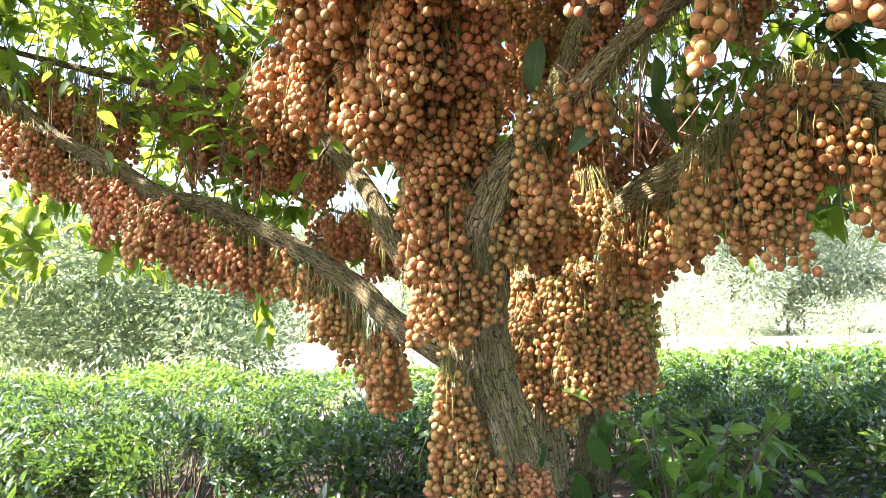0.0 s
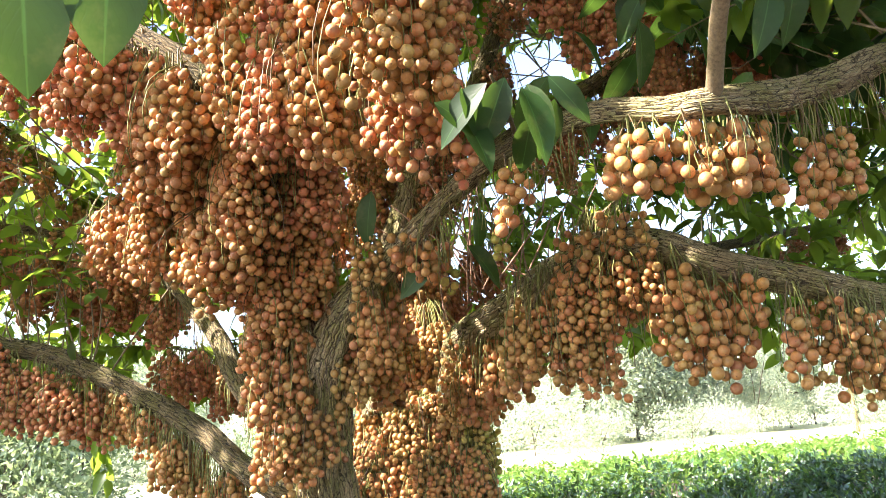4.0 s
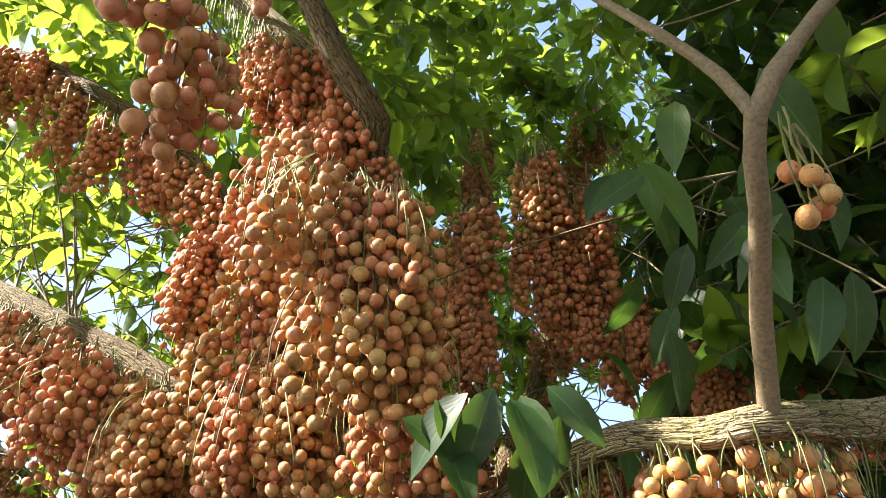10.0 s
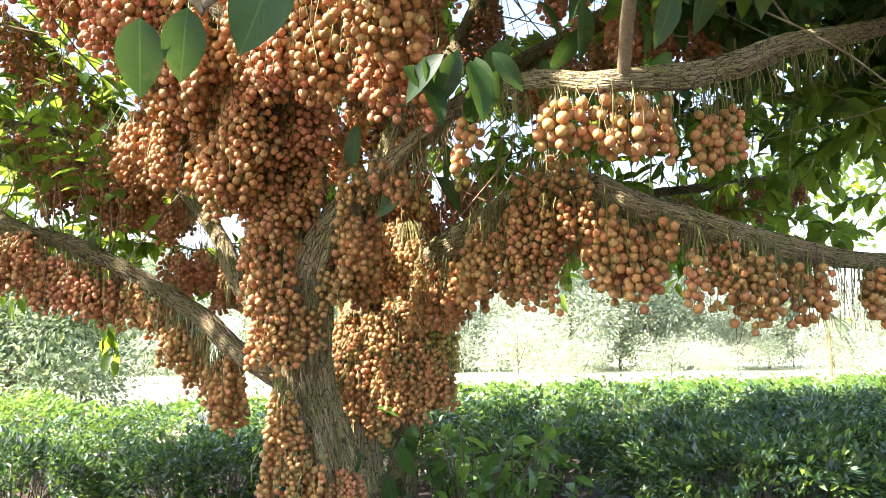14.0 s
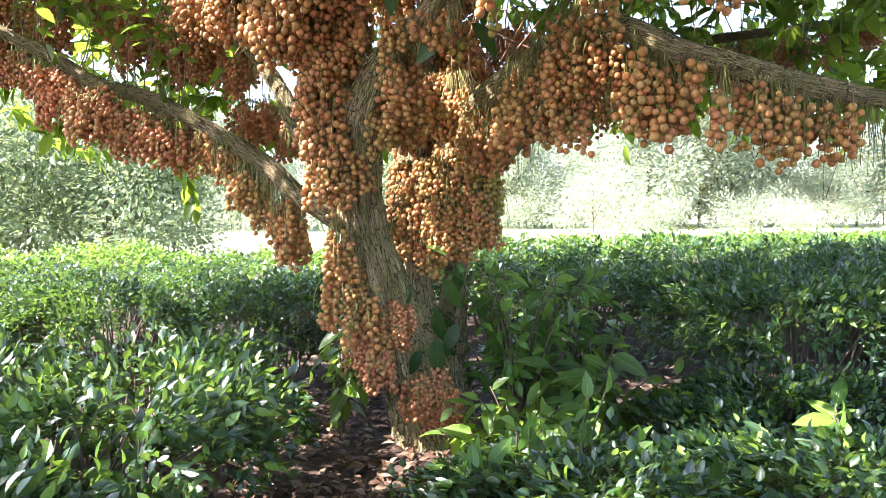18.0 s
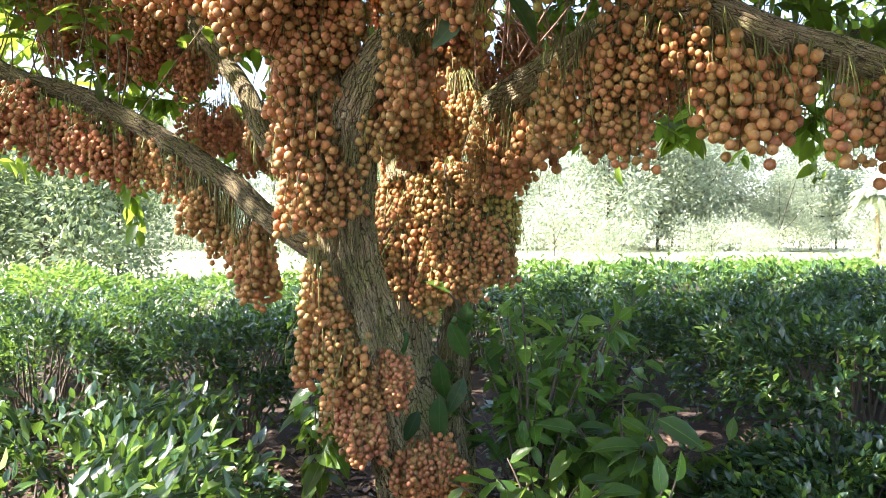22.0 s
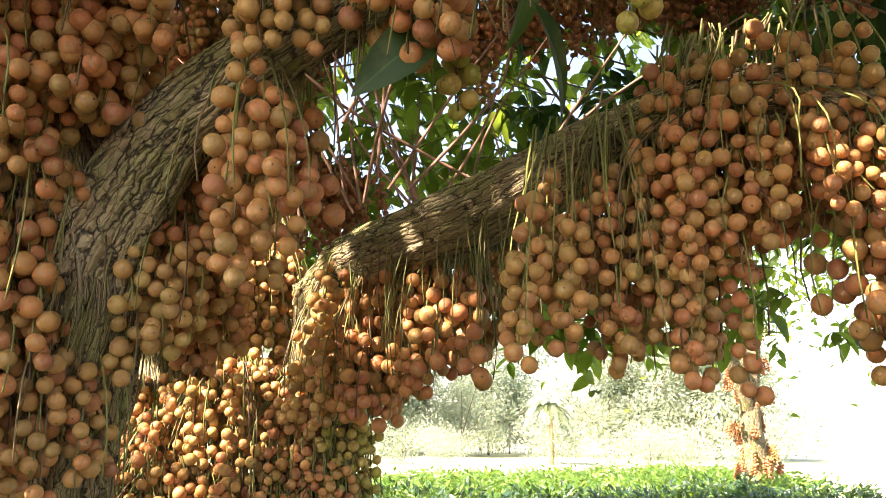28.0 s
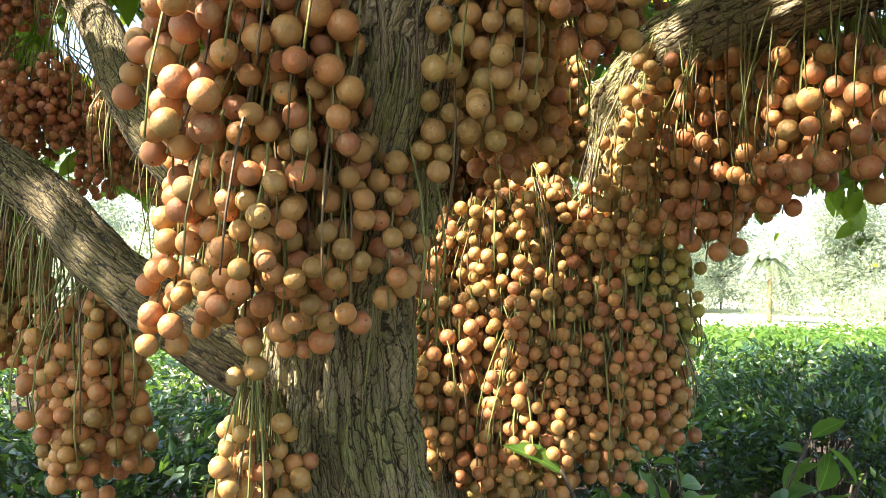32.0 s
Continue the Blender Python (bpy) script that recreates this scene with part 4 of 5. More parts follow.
def leafy_twigs(name, box, count, per, size, seed, material=TREE_LEAF, shape=LEAF_MID, anywhere=False):
    """Thin twigs with leaves set along them, filling a part of the crown."""
    r = np.random.default_rng(seed)
    lo, hi = np.array(box[0]), np.array(box[1])
    places, along, facing, sizes, lines = [], [], [], [], []
    while len(lines) < count:
        p = lo + (hi - lo) * r.random(3)
        if in_gap(p) or (not anywhere and not crown_open(p)):
            continue
        d = r.normal(0, 1, 3) * (1, 1, 0.45) + (p[0] * 0.15, p[1] * 0.15, 0.1)
        d /= np.linalg.norm(d)
        long = r.uniform(0.3, 0.6)
        pts = [p + d * long * t + np.array((0, 0, -0.12 * t * t)) for t in np.linspace(0, 1, 4)]
        lines.append((pts, 0.005, 0.002))
        for k in range(per):
            t = (k + r.random()) / per
            q = p + d * long * t + np.array((0, 0, -0.12 * t * t))
            out = np.cross(d, r.normal(0, 1, 3)) + d * 0.5 + (0, 0, -0.35)
            places.append(q)
            along.append(out)
            facing.append(np.array((r.normal(0, 0.5), r.normal(0, 0.5), 1.0)))
            sizes.append(size * r.uniform(0.6, 1.25))
    tagged(put("twig_growth", many_tubes("twig_growth", lines, TWIG, 3), tree), kind="stuff")
    tagged(put(name, leaves_mesh(name, shape, np.array(places), np.array(along), np.array(facing), np.array(sizes), material), tree), kind="stuff")


leafy_twigs("foliage", ((-3.5, 0.8, 1.6), (-1.0, 3.4, 4.2)), 190, 18, 0.15, 21)
leafy_twigs("foliage", ((-3.6, -3.0, 2.9), (-1.1, 0.7, 4.8)), 95, 18, 0.15, 22)
leafy_twigs("foliage", ((-1.2, -0.9, 3.1), (1.2, 3.0, 6.6)), 370, 20, 0.16, 23)
leafy_twigs("foliage", ((0.9, -3.4, 2.3), (4.2, 0.4, 3.6)), 170, 20, 0.155, 24)
leafy_twigs("foliage", ((0.6, -3.4, 3.6), (4.2, 0.6, 6.4)), 440, 20, 0.16, 29)
leafy_twigs("foliage", ((0.9, 0.4, 1.95), (4.4, 3.6, 5.2)), 220, 20, 0.15, 25)
leafy_twigs("foliage", ((-1.6, -4.6, 3.9), (1.6, -0.9, 6.4)), 320, 20, 0.15, 26)
leafy_twigs("foliage", ((-3.5, -0.5, 4.2), (-0.6, 2.5, 6.6)), 90, 20, 0.16, 27)


# Next two groups: unseen leaves over the walker, added to cut sky light
leafy_twigs("foliage", ((0.4, -6.2, 3.1), (5.0, -3.2, 6.2)), 320, 20, 0.16, 41, TREE_LEAF, LEAF_FAR)
leafy_twigs("foliage", ((-3.5, -6.5, 3.7), (0.5, -4.0, 6.4)), 200, 20, 0.16, 42, TREE_LEAF, LEAF_FAR)
leafy_twigs("foliage", ((-4.4, -1.2, 3.1), (-2.0, 1.6, 5.0)), 25, 20, 0.15, 43)
leafy_twigs("foliage", ((2.4, -3.4, 2.0), (5.5, 1.0, 6.0)), 260, 20, 0.16, 44, TREE_LEAF, LEAF_FAR)


# Unseen leaves on the left, added to shade the low tea bushes
leafy_twigs("foliage", ((-6.8, -4.5, 3.0), (-3.8, 0.3, 5.6)), 110, 20, 0.17, 50, TREE_LEAF, LEAF_FAR)
# Unseen leaves in the sun's way, added to shade the left limb
leafy_twigs("foliage", ((-4.3, -0.6, 2.8), (-2.6, 1.0, 4.0)), 30, 20, 0.15, 45)
# Unseen sheet of leaves high up, added to shade the crown's right side
leafy_twigs("foliage", ((-3.4, -2.6, 6.2), (1.4, 2.6, 8.4)), 330, 22, 0.24, 46, TREE_LEAF, LEAF_FAR)


leafy_twigs("foliage", ((-0.5, 1.1, 1.75), (1.5, 2.4, 3.2)), 70, 18, 0.14, 47, TREE_LEAF, LEAF_FAR, True)


leafy_twigs("foliage", ((0.2, 0.9, 4.9), (2.4, 2.8, 6.6)), 110, 20, 0.16, 48, TREE_LEAF, LEAF_FAR)
# Unseen leaves, added to keep the sun off the upright stem
leafy_twigs("foliage", ((-3.8, -4.4, 3.7), (-1.0, -1.8, 6.4)), 170, 20, 0.17, 49, TREE_LEAF, LEAF_FAR)


leafy_twigs("foliage", ((1.25, -1.2, 2.5), (2.6, -0.3, 4.4)), 150, 16, 0.19, 151, BIG_LEAF, LEAF_MID, True)
leafy_twigs("foliage", ((1.6, 0.9, 2.6), (3.6, 1.8, 5.2)), 60, 18, 0.18, 152, BIG_LEAF, LEAF_FAR, True)


leafy_twigs("foliage", ((1.8, 2.6, 1.92), (3.9, 3.5, 2.7)), 62, 12, 0.2, 155, TREE_LEAF, LEAF_MID, True)
leafy_twigs("foliage", ((-1.7, 1.4, 1.6), (-0.4, 2.3, 2.6)), 75, 16, 0.13, 154, TREE_LEAF, LEAF_MID, True)


def upright_shoots(limb, s0, s1, count, seed):
    """Thin leafy shoots that stand up from a limb."""
    r = np.random.default_rng(seed)
    path, rad = curve_points(*BOUGHS[limb], 0.03)
    lines, places, along, facing, sizes = [], [], [], [], []
    for _ in range(count):
        foot = path[int((s0 + (s1 - s0) * r.random()) * (len(path) - 1))]
        way = np.array((r.normal(0, 0.28), r.normal(0, 0.28), 1.0)) * r.uniform(0.35, 0.95)
        bend = r.normal(0, 0.06, 3)
        pts = [foot + way * t + bend * math.sin(3 * t) for t in np.linspace(0, 1, 6)]
        lines.append((pts, 0.0045, 0.0018))
        for k in range(7):
            t = 0.35 + 0.65 * (k + r.random()) / 7
            places.append(foot + way * t + bend * math.sin(3 * t))
            along.append(r.normal(0, 1, 3) * (1, 1, 0.4) + (0, 0, -0.1))
            facing.append(np.array((r.normal(0, 0.4), r.normal(0, 0.4), 1.0)))
            sizes.append(r.uniform(0.07, 0.15))
    tagged(put("shoot_growth", many_tubes("shoot_growth", lines, TWIG, 4), tree), kind="stuff")
    tagged(put("foliage", leaves_mesh("foliage", LEAF_MID, np.array(places), np.array(along), np.array(facing), np.array(sizes), TREE_LEAF), tree), kind="stuff")


upright_shoots("left_limb", 0.3, 0.95, 46, 51)
upright_shoots("back_left_limb", 0.3, 0.95, 30, 52)
upright_shoots("low_right_limb", 0.3, 0.95, 26, 53)
upright_shoots("upper_left_limb", 0.3, 0.95, 20, 54)


def broad_leaves(places, seed, size, droop=-0.8, outward=None):
    """Single broad leaves on short stalks, each a part of the tree."""
    r = np.random.default_rng(seed)
    for p in places:
        d = np.array((r.normal(0, 0.5), r.normal(0, 0.3), droop)) if outward is None else np.array(outward) + r.normal(0, 0.25, 3)
        s = size * r.uniform(0.8, 1.15)
        face = np.array((r.normal(0, 0.45), -1.0, 0.35 + r.normal(0, 0.3)))
        put("leaf", leaves_mesh("leaf", LEAF_FINE, np.array([p]), np.array([d]), np.array([face]), np.array([s]), BIG_LEAF), tree)


broad_leaves([(-0.05, -1.0, 2.06), (0.27, -0.98, 2.0), (0.22, -1.06, 1.86), (0.12, -1.02, 1.83)], 31, 0.17)
broad_leaves([(0.09, -1.95, 1.97), (0.14, -1.97, 1.97), (0.18, -1.95, 1.99), (0.22, -1.96, 1.97), (0.26, -1.97, 1.98), (0.28, -1.93, 1.95), (0.04, -1.93, 1.95), (0.10, -1.9, 1.93), (0.2, -1.99, 1.95), (0.24, -1.9, 1.93)], 32, 0.15)
for foot, way, long in (((-0.175, -2.95, 1.715), (-0.42, 0.0, -1.0), 0.125), ((-0.345, -2.9, 1.655), (0.0, 0.1, -1.0), 0.095), ((-0.29, -2.9, 1.67), (-0.1, 0.1, -1.0), 0.09)):
    put("leaf", leaves_mesh("leaf", LEAF_BROAD, np.array([foot]), np.array([way]), np.array([(0.15, -1.0, 0.3)]), np.array([long]), BIG_LEAF), tree)
broad_leaves([(-0.02, -0.16, 0.80), (0.10, -0.18, 0.70), (0.14, -0.18, 0.84), (0.20, -0.16, 0.62), (0.02, -0.19, 0.50), (0.22, -0.14, 0.92), (0.28, -0.16, 0.74), (0.10, -0.2, 0.56)], 36, 0.17)
r_near = np.random.default_rng(34)
broad_leaves([(0.42 + 0.5 * a, -2.2 + 0.9 * b, 2.1 + 0.55 * c) for a, b, c in r_near.random((34, 3))], 35, 0.16)
put("twig", limb_mesh("twig", [(0.30, -1.5, 2.02), (0.22, -1.75, 2.02), (0.15, -1.96, 1.99)], [0.007, 0.005, 0.003], 6, 0.05, TWIG), tree)
put("twig", limb_mesh("twig", [(-0.75, -2.6, 2.3), (-0.42, -2.9, 1.86), (-0.275, -2.95, 1.66), (-0.262, -2.95, 1.652), (-0.22, -2.95, 1.69), (-0.175, -2.95, 1.73)], [0.008, 0.006, 0.005, 0.005, 0.005, 0.004], 10, 0.02, TWIG, 0.03), tree)


# ---- tea bushes ----
def bush_meshes(seed, wide, deep, high, leaf, count, skin=TEA_LEAF):
    """Foliage and stems of a flat-topped tea bush."""
    r = np.random.default_rng(seed)
    u = r.uniform(0, 2 * math.pi, count)
    t = r.random(count)
    top = t < 0.62
    rad = np.where(top, np.sqrt(r.random(count)), 1.0 - 0.22 * r.random(count) ** 2)
    x, y = np.cos(u) * rad, np.sin(u) * rad
    sq = 1.0 / np.maximum(0.75, np.maximum(abs(np.cos(u)), abs(np.sin(u))))
    x, y = x * sq * wide / 2, y * sq * deep / 2
    lump = np.array([noise.noise(Vector((a * 3.3, b * 3.3, seed))) for a, b in zip(x, y)])
    crown = high * (1 - 0.20 * rad**4) + lump * 0.2
    z = np.where(top, crown - r.random(count) ** 2 * 0.14, crown * (0.34 + 0.66 * r.random(count) ** 0.7))
    shoot = top & (r.random(count) < 0.10)
    z = np.where(shoot, crown + r.random(count) * 0.10, z)
    places = np.stack([x, y, z], 1)
    out = np.stack([np.cos(u), np.sin(u), np.zeros(count)], 1)
    along = r.normal(0, 0.6, (count, 3)) + out * 0.7 + np.stack([0 * u, 0 * u, np.where(shoot, 1.6, np.where(top, 0.45, -0.2))], 1)
    facing = r.normal(0, 0.75, (count, 3)) + out * np.where(top, 0.1, 0.7)[:, None] + (0, 0, 0.9)
    sizes = leaf * r.uniform(0.55, 1.2, count)
    gap = np.array([noise.noise(Vector((p[0] * 3.4, p[1] * 3.4, p[2] * 3.4 + 3 * seed))) for p in places])
    keep = gap > -0.07
    places, along, facing, sizes = places[keep], along[keep], facing[keep], sizes[keep]
    leaves = leaves_mesh("foliage", LEAF_TEA if high < 0.6 else LEAF_SLIM, places, along, facing, sizes, skin)
    lines = []
    for _ in range(34):
        a, b = r.uniform(0, 6.28), r.uniform(0.15, 0.96)
        foot = np.array((math.cos(a), math.sin(a), 0)) * r.uniform(0.02, 0.18)
        tip = np.array((math.cos(a) * b * wide / 2, math.sin(a) * b * deep / 2, high * r.uniform(0.75, 0.95)))
        mid = (foot + tip) / 2 + r.normal(0, 0.04, 3)
        lines.append(([foot - (0, 0, 0.04), foot * 0.6 + mid * 0.4, mid, mid * 0.4 + tip * 0.6, tip], 0.011, 0.003))
    return leaves, many_tubes("stem_growth", lines, STEM, 5)


def build_bush(meshes, label):
    ob = new("tea_bush")
    tagged(put("foliage", meshes[0], ob), kind="stuff")
    tagged(put("stem_growth", meshes[1], ob), kind="stuff")
    return tagged(ob, label, "bush", "tea bushes in rows")


TALL = [build_bush(bush_meshes(60 + k, 1.25, 1.2, 0.80, 0.068, 7600), "clipped tea bush with glossy dark green leaves on bare stems") for k in range(3)]
LOW = [build_bush(bush_meshes(70 + k, 1.05, 1.0, 0.50, 0.066, 4600), "low young tea bush with large glossy green leaves") for k in range(3)]
MID = [build_bush(bush_meshes(64 + k, 1.25, 1.2, 0.80, 0.086, 3000), "clipped tea bush with glossy dark green leaves on bare stems") for k in range(2)]
# Sunlight on the far rows is put into these yellow-green leaves
LIT_TEA = [build_bush(bush_meshes(76 + k, 1.3, 1.25, 0.78, 0.095, 2200, YOUNG_AND_LIT_LEAF), "tea bush with sunlight put into its yellow-green leaf colour") for k in range(2)]
used = set()


def pick(kinds):
    fresh = [k for k in kinds if k not in used]
    return fresh[0] if fresh else kinds[int(rng.integers(0, len(kinds)))]


def plant(kinds, x, y, size=1.0, high=1.0):
    base = pick(kinds)
    m = Matrix.LocRotScale(Vector((x, y, hump(x, y) - 0.01)), Euler((0, 0, rng.uniform(0, 6.28))), None)
    ob = base if base not in used else copy_thing(base, m)
    used.add(base)
    ob.matrix_basis = m
    ob.scale = (size, size, size * high)


def row(kinds, x0, x1, y0, y1, step, size=1.0, high=1.0):
    n = max(1, int(abs(x1 - x0) / step))
    for i in range(n + 1):
        t = i / n
        plant(kinds, x0 + (x1 - x0) * t + rng.normal(0, 0.06), y0 + (y1 - y0) * t + rng.normal(0, 0.06), size * rng.uniform(0.93, 1.07), high * rng.uniform(0.94, 1.06))


row(LOW, -1.15, -3.1, -0.35, -0.5, 0.8, 1.0, 0.92)
row(LOW, -1.1, -3.0, -1.25, -1.3, 0.8, 1.0, 0.9)
row(LOW, -1.3, -2.4, -2.2, -2.3, 0.9, 1.0, 0.9)
row(TALL, -0.95, -4.4, 1.45, 1.3, 0.95, 0.95, 0.86)
row(TALL, -0.9, -5.8, 2.9, 2.8, 1.0, 1.0, 0.80)
row(MID, -0.6, -6.4, 4.5, 4.4, 1.05, 1.05, 0.76)
row(LIT_TEA, -0.4, -7.4, 6.2, 6.1, 1.15, 1.1, 0.70)
row(LOW, 0.5, 2.4, -1.65, -1.6, 0.75, 0.95, 0.70)
row(LOW, 0.6, 1.4, -0.95, -0.9, 0.8, 0.8, 0.6)
row(LOW, 1.55, 1.95, -0.45, -0.35, 0.4, 0.85, 0.8)
row(TALL, 2.25, 4.6, 0.35, 0.1, 0.9, 0.95, 0.86)
row(TALL, 1.45, 5.4, 2.1, 1.9, 0.98, 1.0, 0.86)
row(TALL, 0.7, 6.6, 3.45, 3.3, 1.05, 1.05, 0.86)
row(MID, 0.6, 7.6, 4.8, 4.7, 1.1, 1.1, 0.82)
row(LIT_TEA, 0.6, 8.8, 6.2, 6.1, 1.15, 1.12, 0.76)
row(LIT_TEA, 0.6, 9.6, 7.8, 7.7, 1.3, 1.2, 0.68)
row(LIT_TEA, 0.6, 12.0, 9.5, 9.4, 1.5, 1.35, 0.56)
row(LIT_TEA, 0.6, 13.5, 11.3, 11.2, 1.6, 1.4, 0.52)
row(LIT_TEA, -4.6, -9.0, 7.9, 7.8, 1.5, 1.3, 0.56)


# ---- leafy shrub at the foot of the trunk ----
def leafy_shrub(name, label, foot, half, high, stems, per, leaf, seed, shape=LEAF_LONG, skin=SHRUB_LEAF, lift=-0.6):
    r = np.random.default_rng(seed)
    thing = new(name)
    thing.location = foot
    lines, places, along, facing, sizes = [], [], [], [], []
    for s in range(stems):
        a = r.uniform(0, 6.28)
        reach = np.array((math.cos(a) * half[0], math.sin(a) * half[1], 0)) * r.uniform(0.3, 1.0)
        tall = high * r.uniform(0.55, 1.05)
        pts = [np.array((0, 0, -0.03)) + reach * (0.15 + 0.85 * t**1.4) + np.array((0, 0, tall * (t**0.8) - 0.12 * high * t * t)) for t in np.linspace(0, 1, 7)]
        lines.append((pts, 0.007, 0.003))
        for k in range(per):
            t = 0.3 + 0.7 * (k + r.random()) / per
            i = min(int(t * 6), 5)
            q = pts[i] + (pts[i + 1] - pts[i]) * (t * 6 - i)
            d = r.normal(0, 0.8, 3) * (1, 1, 0.5) + reach * 0.8 + (0, 0, lift * (0.3 + 0.7 * r.random()) + 0.8 * (t > 0.93))
            places.append(q)
            along.append(d)
            facing.append(np.array((r.normal(0, 0.5), r.normal(-0.2, 0.5), 1.0)))
            sizes.append(leaf * r.uniform(0.5, 1.1))
    tagged(put("stem_growth", many_tubes("stem_growth", lines, STEM, 5), thing), kind="stuff")
    tagged(put("foliage", leaves_mesh("foliage", shape, np.array(places), np.array(along), np.array(facing), np.array(sizes), skin), thing), kind="stuff")
    return tagged(thing, label, "shrub")


# The first two shrubs take the young green in place of sun on them
leafy_shrub("leafy_shrub", "drooping broad-leaved green shrub growing against the trunk", (0.50, 0.02, 0), (0.46, 0.36), 1.06, 30, 12, 0.125, 81, LEAF_MID, YOUNG_AND_LIT_LEAF, -0.25)
leafy_shrub("leafy_shrub", "tall shrub behind the trunk foot, sunlight in its leaf colour", (0.76, 0.40, 0), (0.42, 0.34), 1.04, 24, 12, 0.125, 84, LEAF_MID, YOUNG_AND_LIT_LEAF, -0.25)
leafy_shrub("leafy_shrub", "dark long-leaved shrub under the fruit tree", (0.86, -0.15, 0), (0.42, 0.36), 0.62, 20, 9, 0.18, 82, LEAF_MID)
leafy_shrub("leafy_shrub", "low dark glossy shrub beside the tea hedge", (0.45, -0.45, 0), (0.36, 0.3), 0.42, 18, 9, 0.16, 85, LEAF_MID)
for x, y, h in ((0.36, -1.3, 0.50), (0.60, -1.1, 0.54), (0.80, -1.35, 0.50), (1.22, -1.3, 0.52), (0.14, -1.45, 0.42), (0.90, -1.6, 0.46), (1.5, -1.4, 0.48), (-0.95, -1.5, 0.52), (-1.2, -0.9, 0.56), (-0.85, -0.6, 0.5)):
    leafy_shrub("tea_seedling", "young tea shoot with large fresh yellow-green leaves", (x, y, 0), (0.13, 0.12), h + 0.06, 5, 9, 0.13, int(900 + 10 * x + 100 * h), LEAF_MID, YOUNG_AND_LIT_LEAF, 0.45)
leafy_shrub("sapling", "small bright-leaved sapling beside the trunk foot", (-0.40, 0.10, 0), (0.16, 0.15), 0.72, 9, 7, 0.17, 83, LEAF_MID)


# ---- fallen leaves ----
def fallen(count, seed):
    r = np.random.default_rng(seed)
    p = np.stack([r.normal(0.1, 1.5, count), r.normal(-0.7, 1.3, count), np.zeros(count)], 1)
    p[:, 2] = [hump(a, b) + 0.012 + 0.02 * r.random() for a, b in p[:, :2]]
    along = r.normal(0, 1, (count, 3)) * (1, 1, 0.18)
    facing = r.normal(0, 0.3, (count, 3)) + (0, 0, 1)
    ob = put("fallen_leaves", leaves_mesh("fallen_leaves", LEAF_MID, p, along, facing, r.uniform(0.035, 0.08, count), LITTER))
    tagged(ob, "dry brown leaf litter lying under the fruit tree", "leaf litter", kind="stuff")


fallen(8000, 91)


# ---- distance ----
def far_tree_meshes(seed, high, wide, leaf, count, skin):
    r = np.random.default_rng(seed)
    lumps = [np.array((r.normal(0, wide * 0.27), r.normal(0, wide * 0.27), high * r.uniform(0.06, 0.92))) for _ in range(22)]
    which = r.integers(0, 22, count)
    off = tidy(r.normal(0, 1, (count, 3))) * (r.random(count) ** 0.45)[:, None] * wide * 0.24
    places = np.array(lumps)[which] + off * (1, 1, 0.8)
    leaves = leaves_mesh("crown", LEAF_FAR, places, off + r.normal(0, 0.1, (count, 3)), r.normal(0, 0.6, (count, 3)) + (0, 0, 1), leaf * r.uniform(0.6, 1.3, count), skin)
    lines = [([(0, 0, -0.1), (0.03, 0.02, high * 0.25), (0.0, 0.05, high * 0.55), (0.05, 0, high * 0.8)], high * 0.009, high * 0.004)]
    for q in lumps[:4]:
        lines.append(([(0, 0, high * 0.22), q * (0.4, 0.4, 0.6), q * (0.8, 0.8, 0.9)], high * 0.007, high * 0.003))
    return leaves, many_tubes("trunk", lines, STEM, 7)


def build_far(name, meshes, label):
    ob = new(name)
    tagged(put("crown", meshes[0], ob), kind="stuff")
    put("trunk", meshes[1], ob)
    return tagged(ob, label, "tree", "trees beyond the field")


ORCHARD = [build_far("orchard_tree", far_tree_meshes(110 + k, 3.6, 3.4, 0.12, 6500, ORCHARD_LEAF), "bushy orchard tree beyond the tea rows, leaves paled for haze") for k in range(2)]
WOOD = [build_far("distant_tree", far_tree_meshes(120 + k, 9.0, 7.5, 0.25, 12500, HAZED_LEAF), "tree at the far edge of the field, leaves paled for haze") for k in range(3)]
SCRUB = [build_far("distant_bush", far_tree_meshes(130 + k, 2.6, 3.8, 0.14, 3600, HAZED_LEAF), "bush in front of the far trees, green leaves paled for haze") for k in range(2)]


def stand(kinds, x, y, size):
    base = pick(kinds)
    m = Matrix.LocRotScale(Vector((x, y, 0)), Euler((0, 0, rng.uniform(0, 6.28))), None)
    ob = base if base not in used else copy_thing(base, m)
    used.add(base)
    ob.matrix_basis = m
    ob.scale = (size,) * 3


for x, y, s in ((-9.5, 10.5, 1.1), (-7.4, 11.5, 1.0), (-5.6, 10.6, 1.05), (-4.8, 11.8, 0.8), (-8.6, 14, 1.3), (-6.6, 15, 1.2), (-11.5, 13, 1.3), (-1.2, 17.5, 0.9)):
    stand(ORCHARD, x, y, s)
for i in range(40):
    a = -50 + 100 * i / 39
    stand(WOOD, 42 * math.sin(radians(a)) + rng.normal(0, 2), 38 * math.cos(radians(a)) + 4 + rng.normal(0, 3), rng.uniform(0.45, 0.95))

for i in range(18):
    a = -42 + 92 * i / 17
    stand(SCRUB, 31 * math.sin(radians(a)) + rng.normal(0, 1.2), 27 * math.cos(radians(a)) + 3 + rng.normal(0, 1.5), rng.uniform(0.5, 0.95))

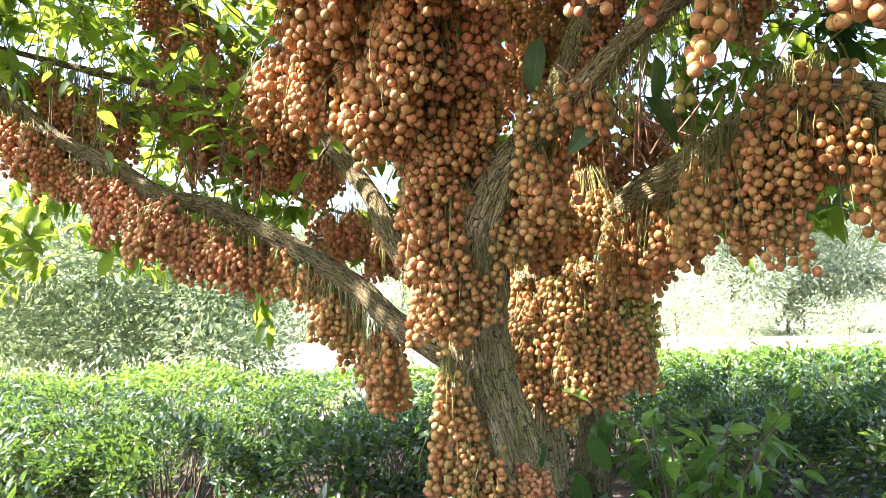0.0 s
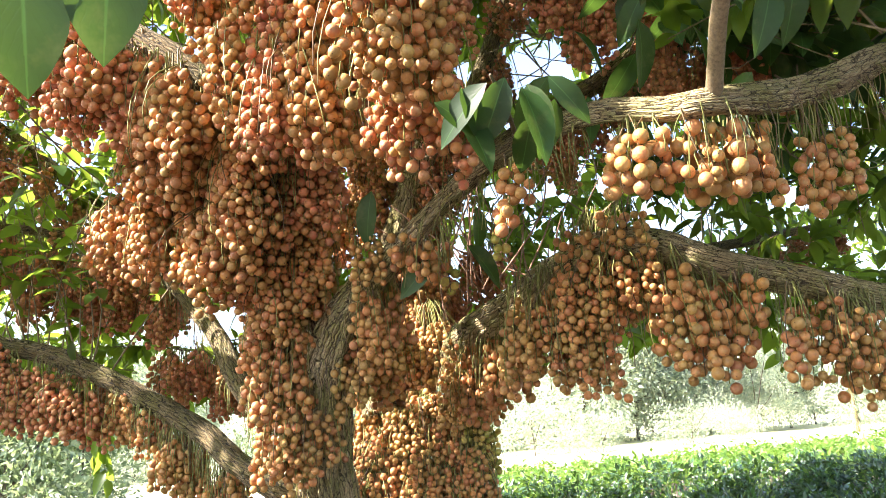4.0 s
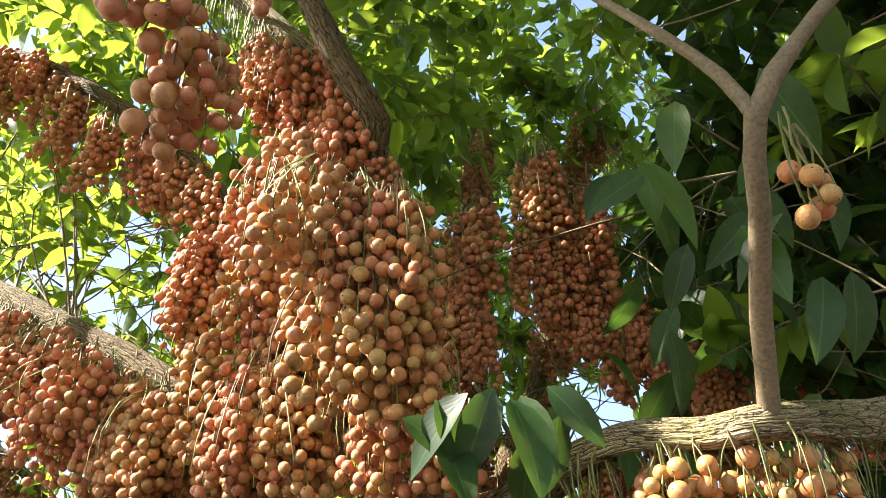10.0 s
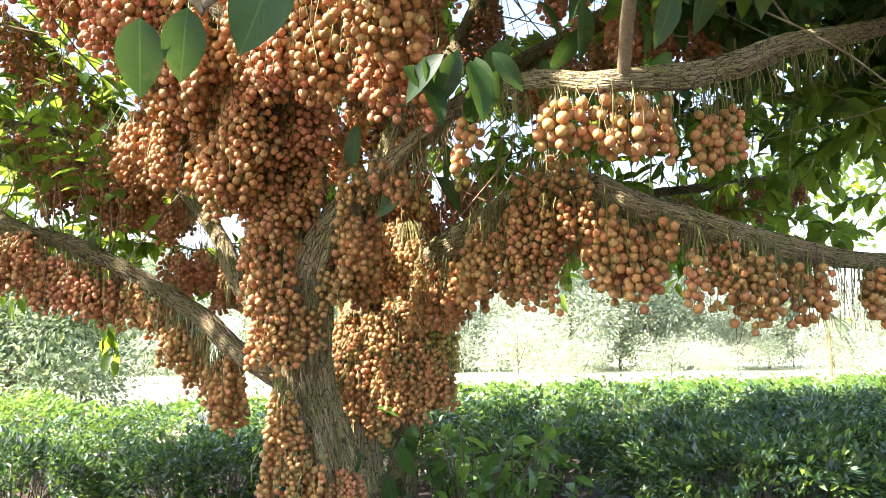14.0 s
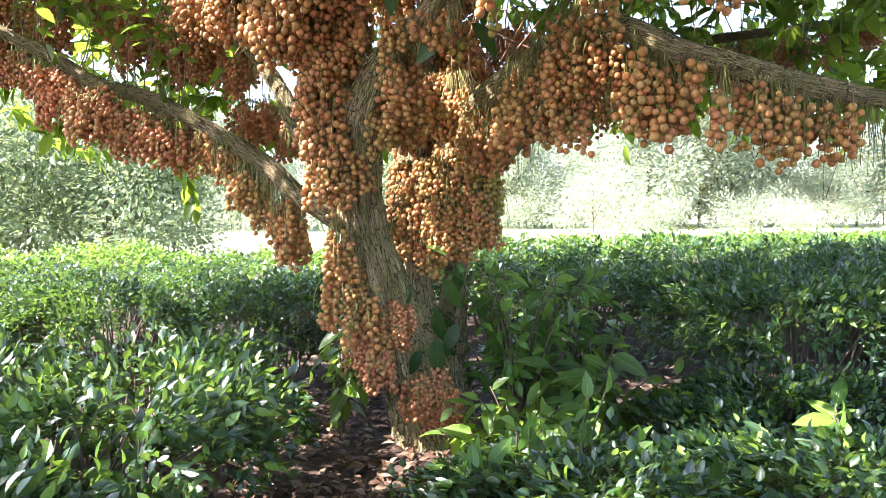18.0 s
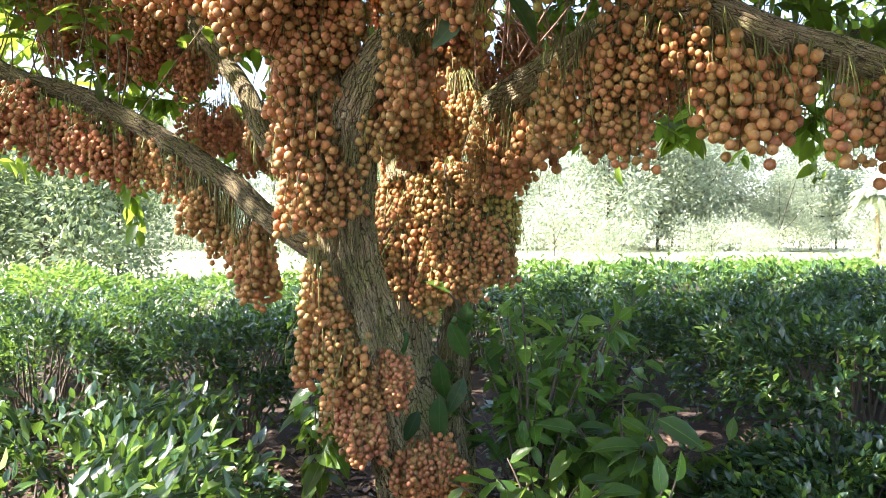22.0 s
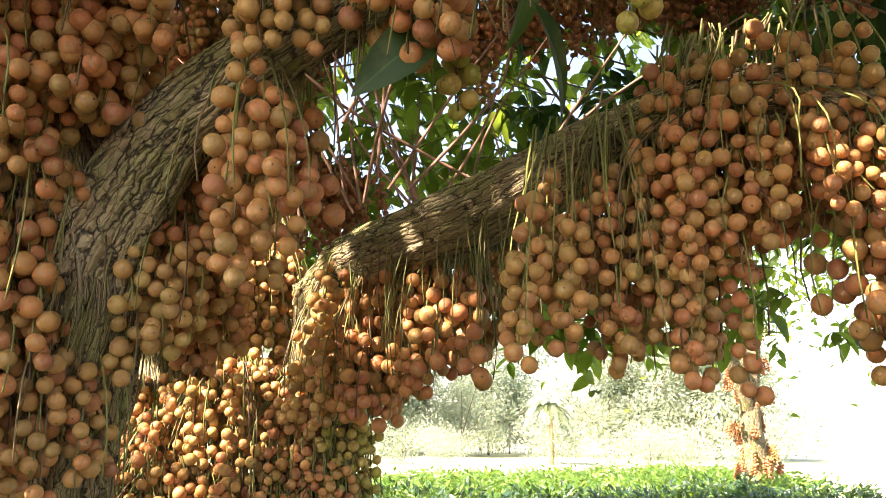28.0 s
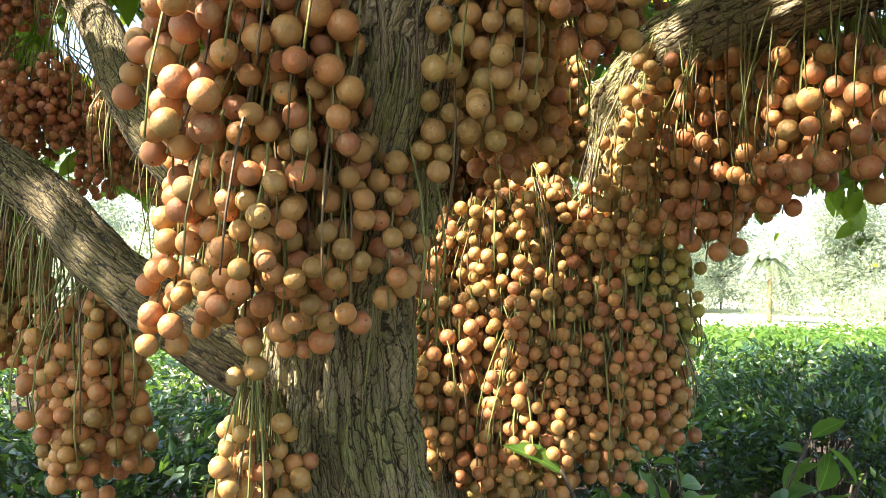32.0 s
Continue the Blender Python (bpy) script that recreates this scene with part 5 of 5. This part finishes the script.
# the next fruit tree of the orchard
far = new("fruit_tree")
tagged(far, "another fruit tree farther off, its sunlit trunk hung with reddish fruit", "tree")
far.location = (8.45, 6.2, 0)
put("trunk", limb_mesh("trunk", [(0, 0, -0.05), (0.02, 0, 0.8), (-0.05, 0, 1.7), (0.1, 0, 2.8), (0.3, 0.2, 4.2)], [0.2, 0.15, 0.13, 0.11, 0.08], 20, 0.1, BARK, 0.12), far)
put("limb", limb_mesh("limb", [(-0.03, 0, 1.5), (-0.35, -0.1, 2.1), (-0.8, -0.2, 2.7), (-1.3, -0.2, 3.3)], [0.1, 0.08, 0.065, 0.04], 14, 0.1, BARK, 0.12), far)
for k in range(34):
    a, z = rng.uniform(0, 6.28), 0.9 + 2.0 * rng.random() ** 1.3
    off = rng.uniform(0.14, 0.34)
    bunch((off * math.cos(a), off * math.sin(a), z), "small" if k % 2 else "short", 1.0, 2, False, far, RIPE_AND_LIT_FRUIT if k % 3 else FRUIT)
r_far = np.random.default_rng(140)
fp = r_far.normal(0, 1, (2600, 3)) * (1.3, 1.3, 0.7) + (0, 0, 3.9)
tagged(put("foliage", leaves_mesh("foliage", LEAF_TEA, fp, r_far.normal(0, 1, (2600, 3)), r_far.normal(0, 0.5, (2600, 3)) + (0, 0, 1), r_far.uniform(0.09, 0.2, 2600), TREE_LEAF), far), kind="stuff")

# palm before the far trees
palm = new("palm_tree")
tagged(palm, "palm with drooping fronds before the far trees, paled for haze", "palm tree")
palm.location = (18.40, 25.61, 0)
palm_top = 2.33
put("trunk", limb_mesh("trunk", [(0, 0, -0.05), (0.05, 0, palm_top * 0.5), (0.0, 0, palm_top)], [0.12, 0.08, 0.08], 10, 0.3, BARK), palm)
r_palm = np.random.default_rng(150)
for k in range(22):
    a, rise = 2.4 * k, r_palm.uniform(-0.2, 1.1)
    reach, sag = r_palm.uniform(0.7, 1.05), r_palm.uniform(0.6, 1.2)
    spine = [np.array((math.cos(a) * reach * t, math.sin(a) * reach * t, palm_top + rise * t - sag * t * t)) for t in np.linspace(0, 1, 15)]
    ribs = [(p, side) for p in spine[2:] for side in (-1, 1)]
    across = np.array((-math.sin(a), math.cos(a), 0))
    fan = np.array([across * side + (0.5 * math.cos(a), 0.5 * math.sin(a), -0.6) for _, side in ribs])
    frond = leaves_mesh("frond", LEAF_SLIM, np.array([p for p, _ in ribs]), fan, np.tile((0.0, 0.0, 1.0), (len(ribs), 1)), np.full(len(ribs), 0.32), HAZED_LEAF)
    put("frond", frond, palm)
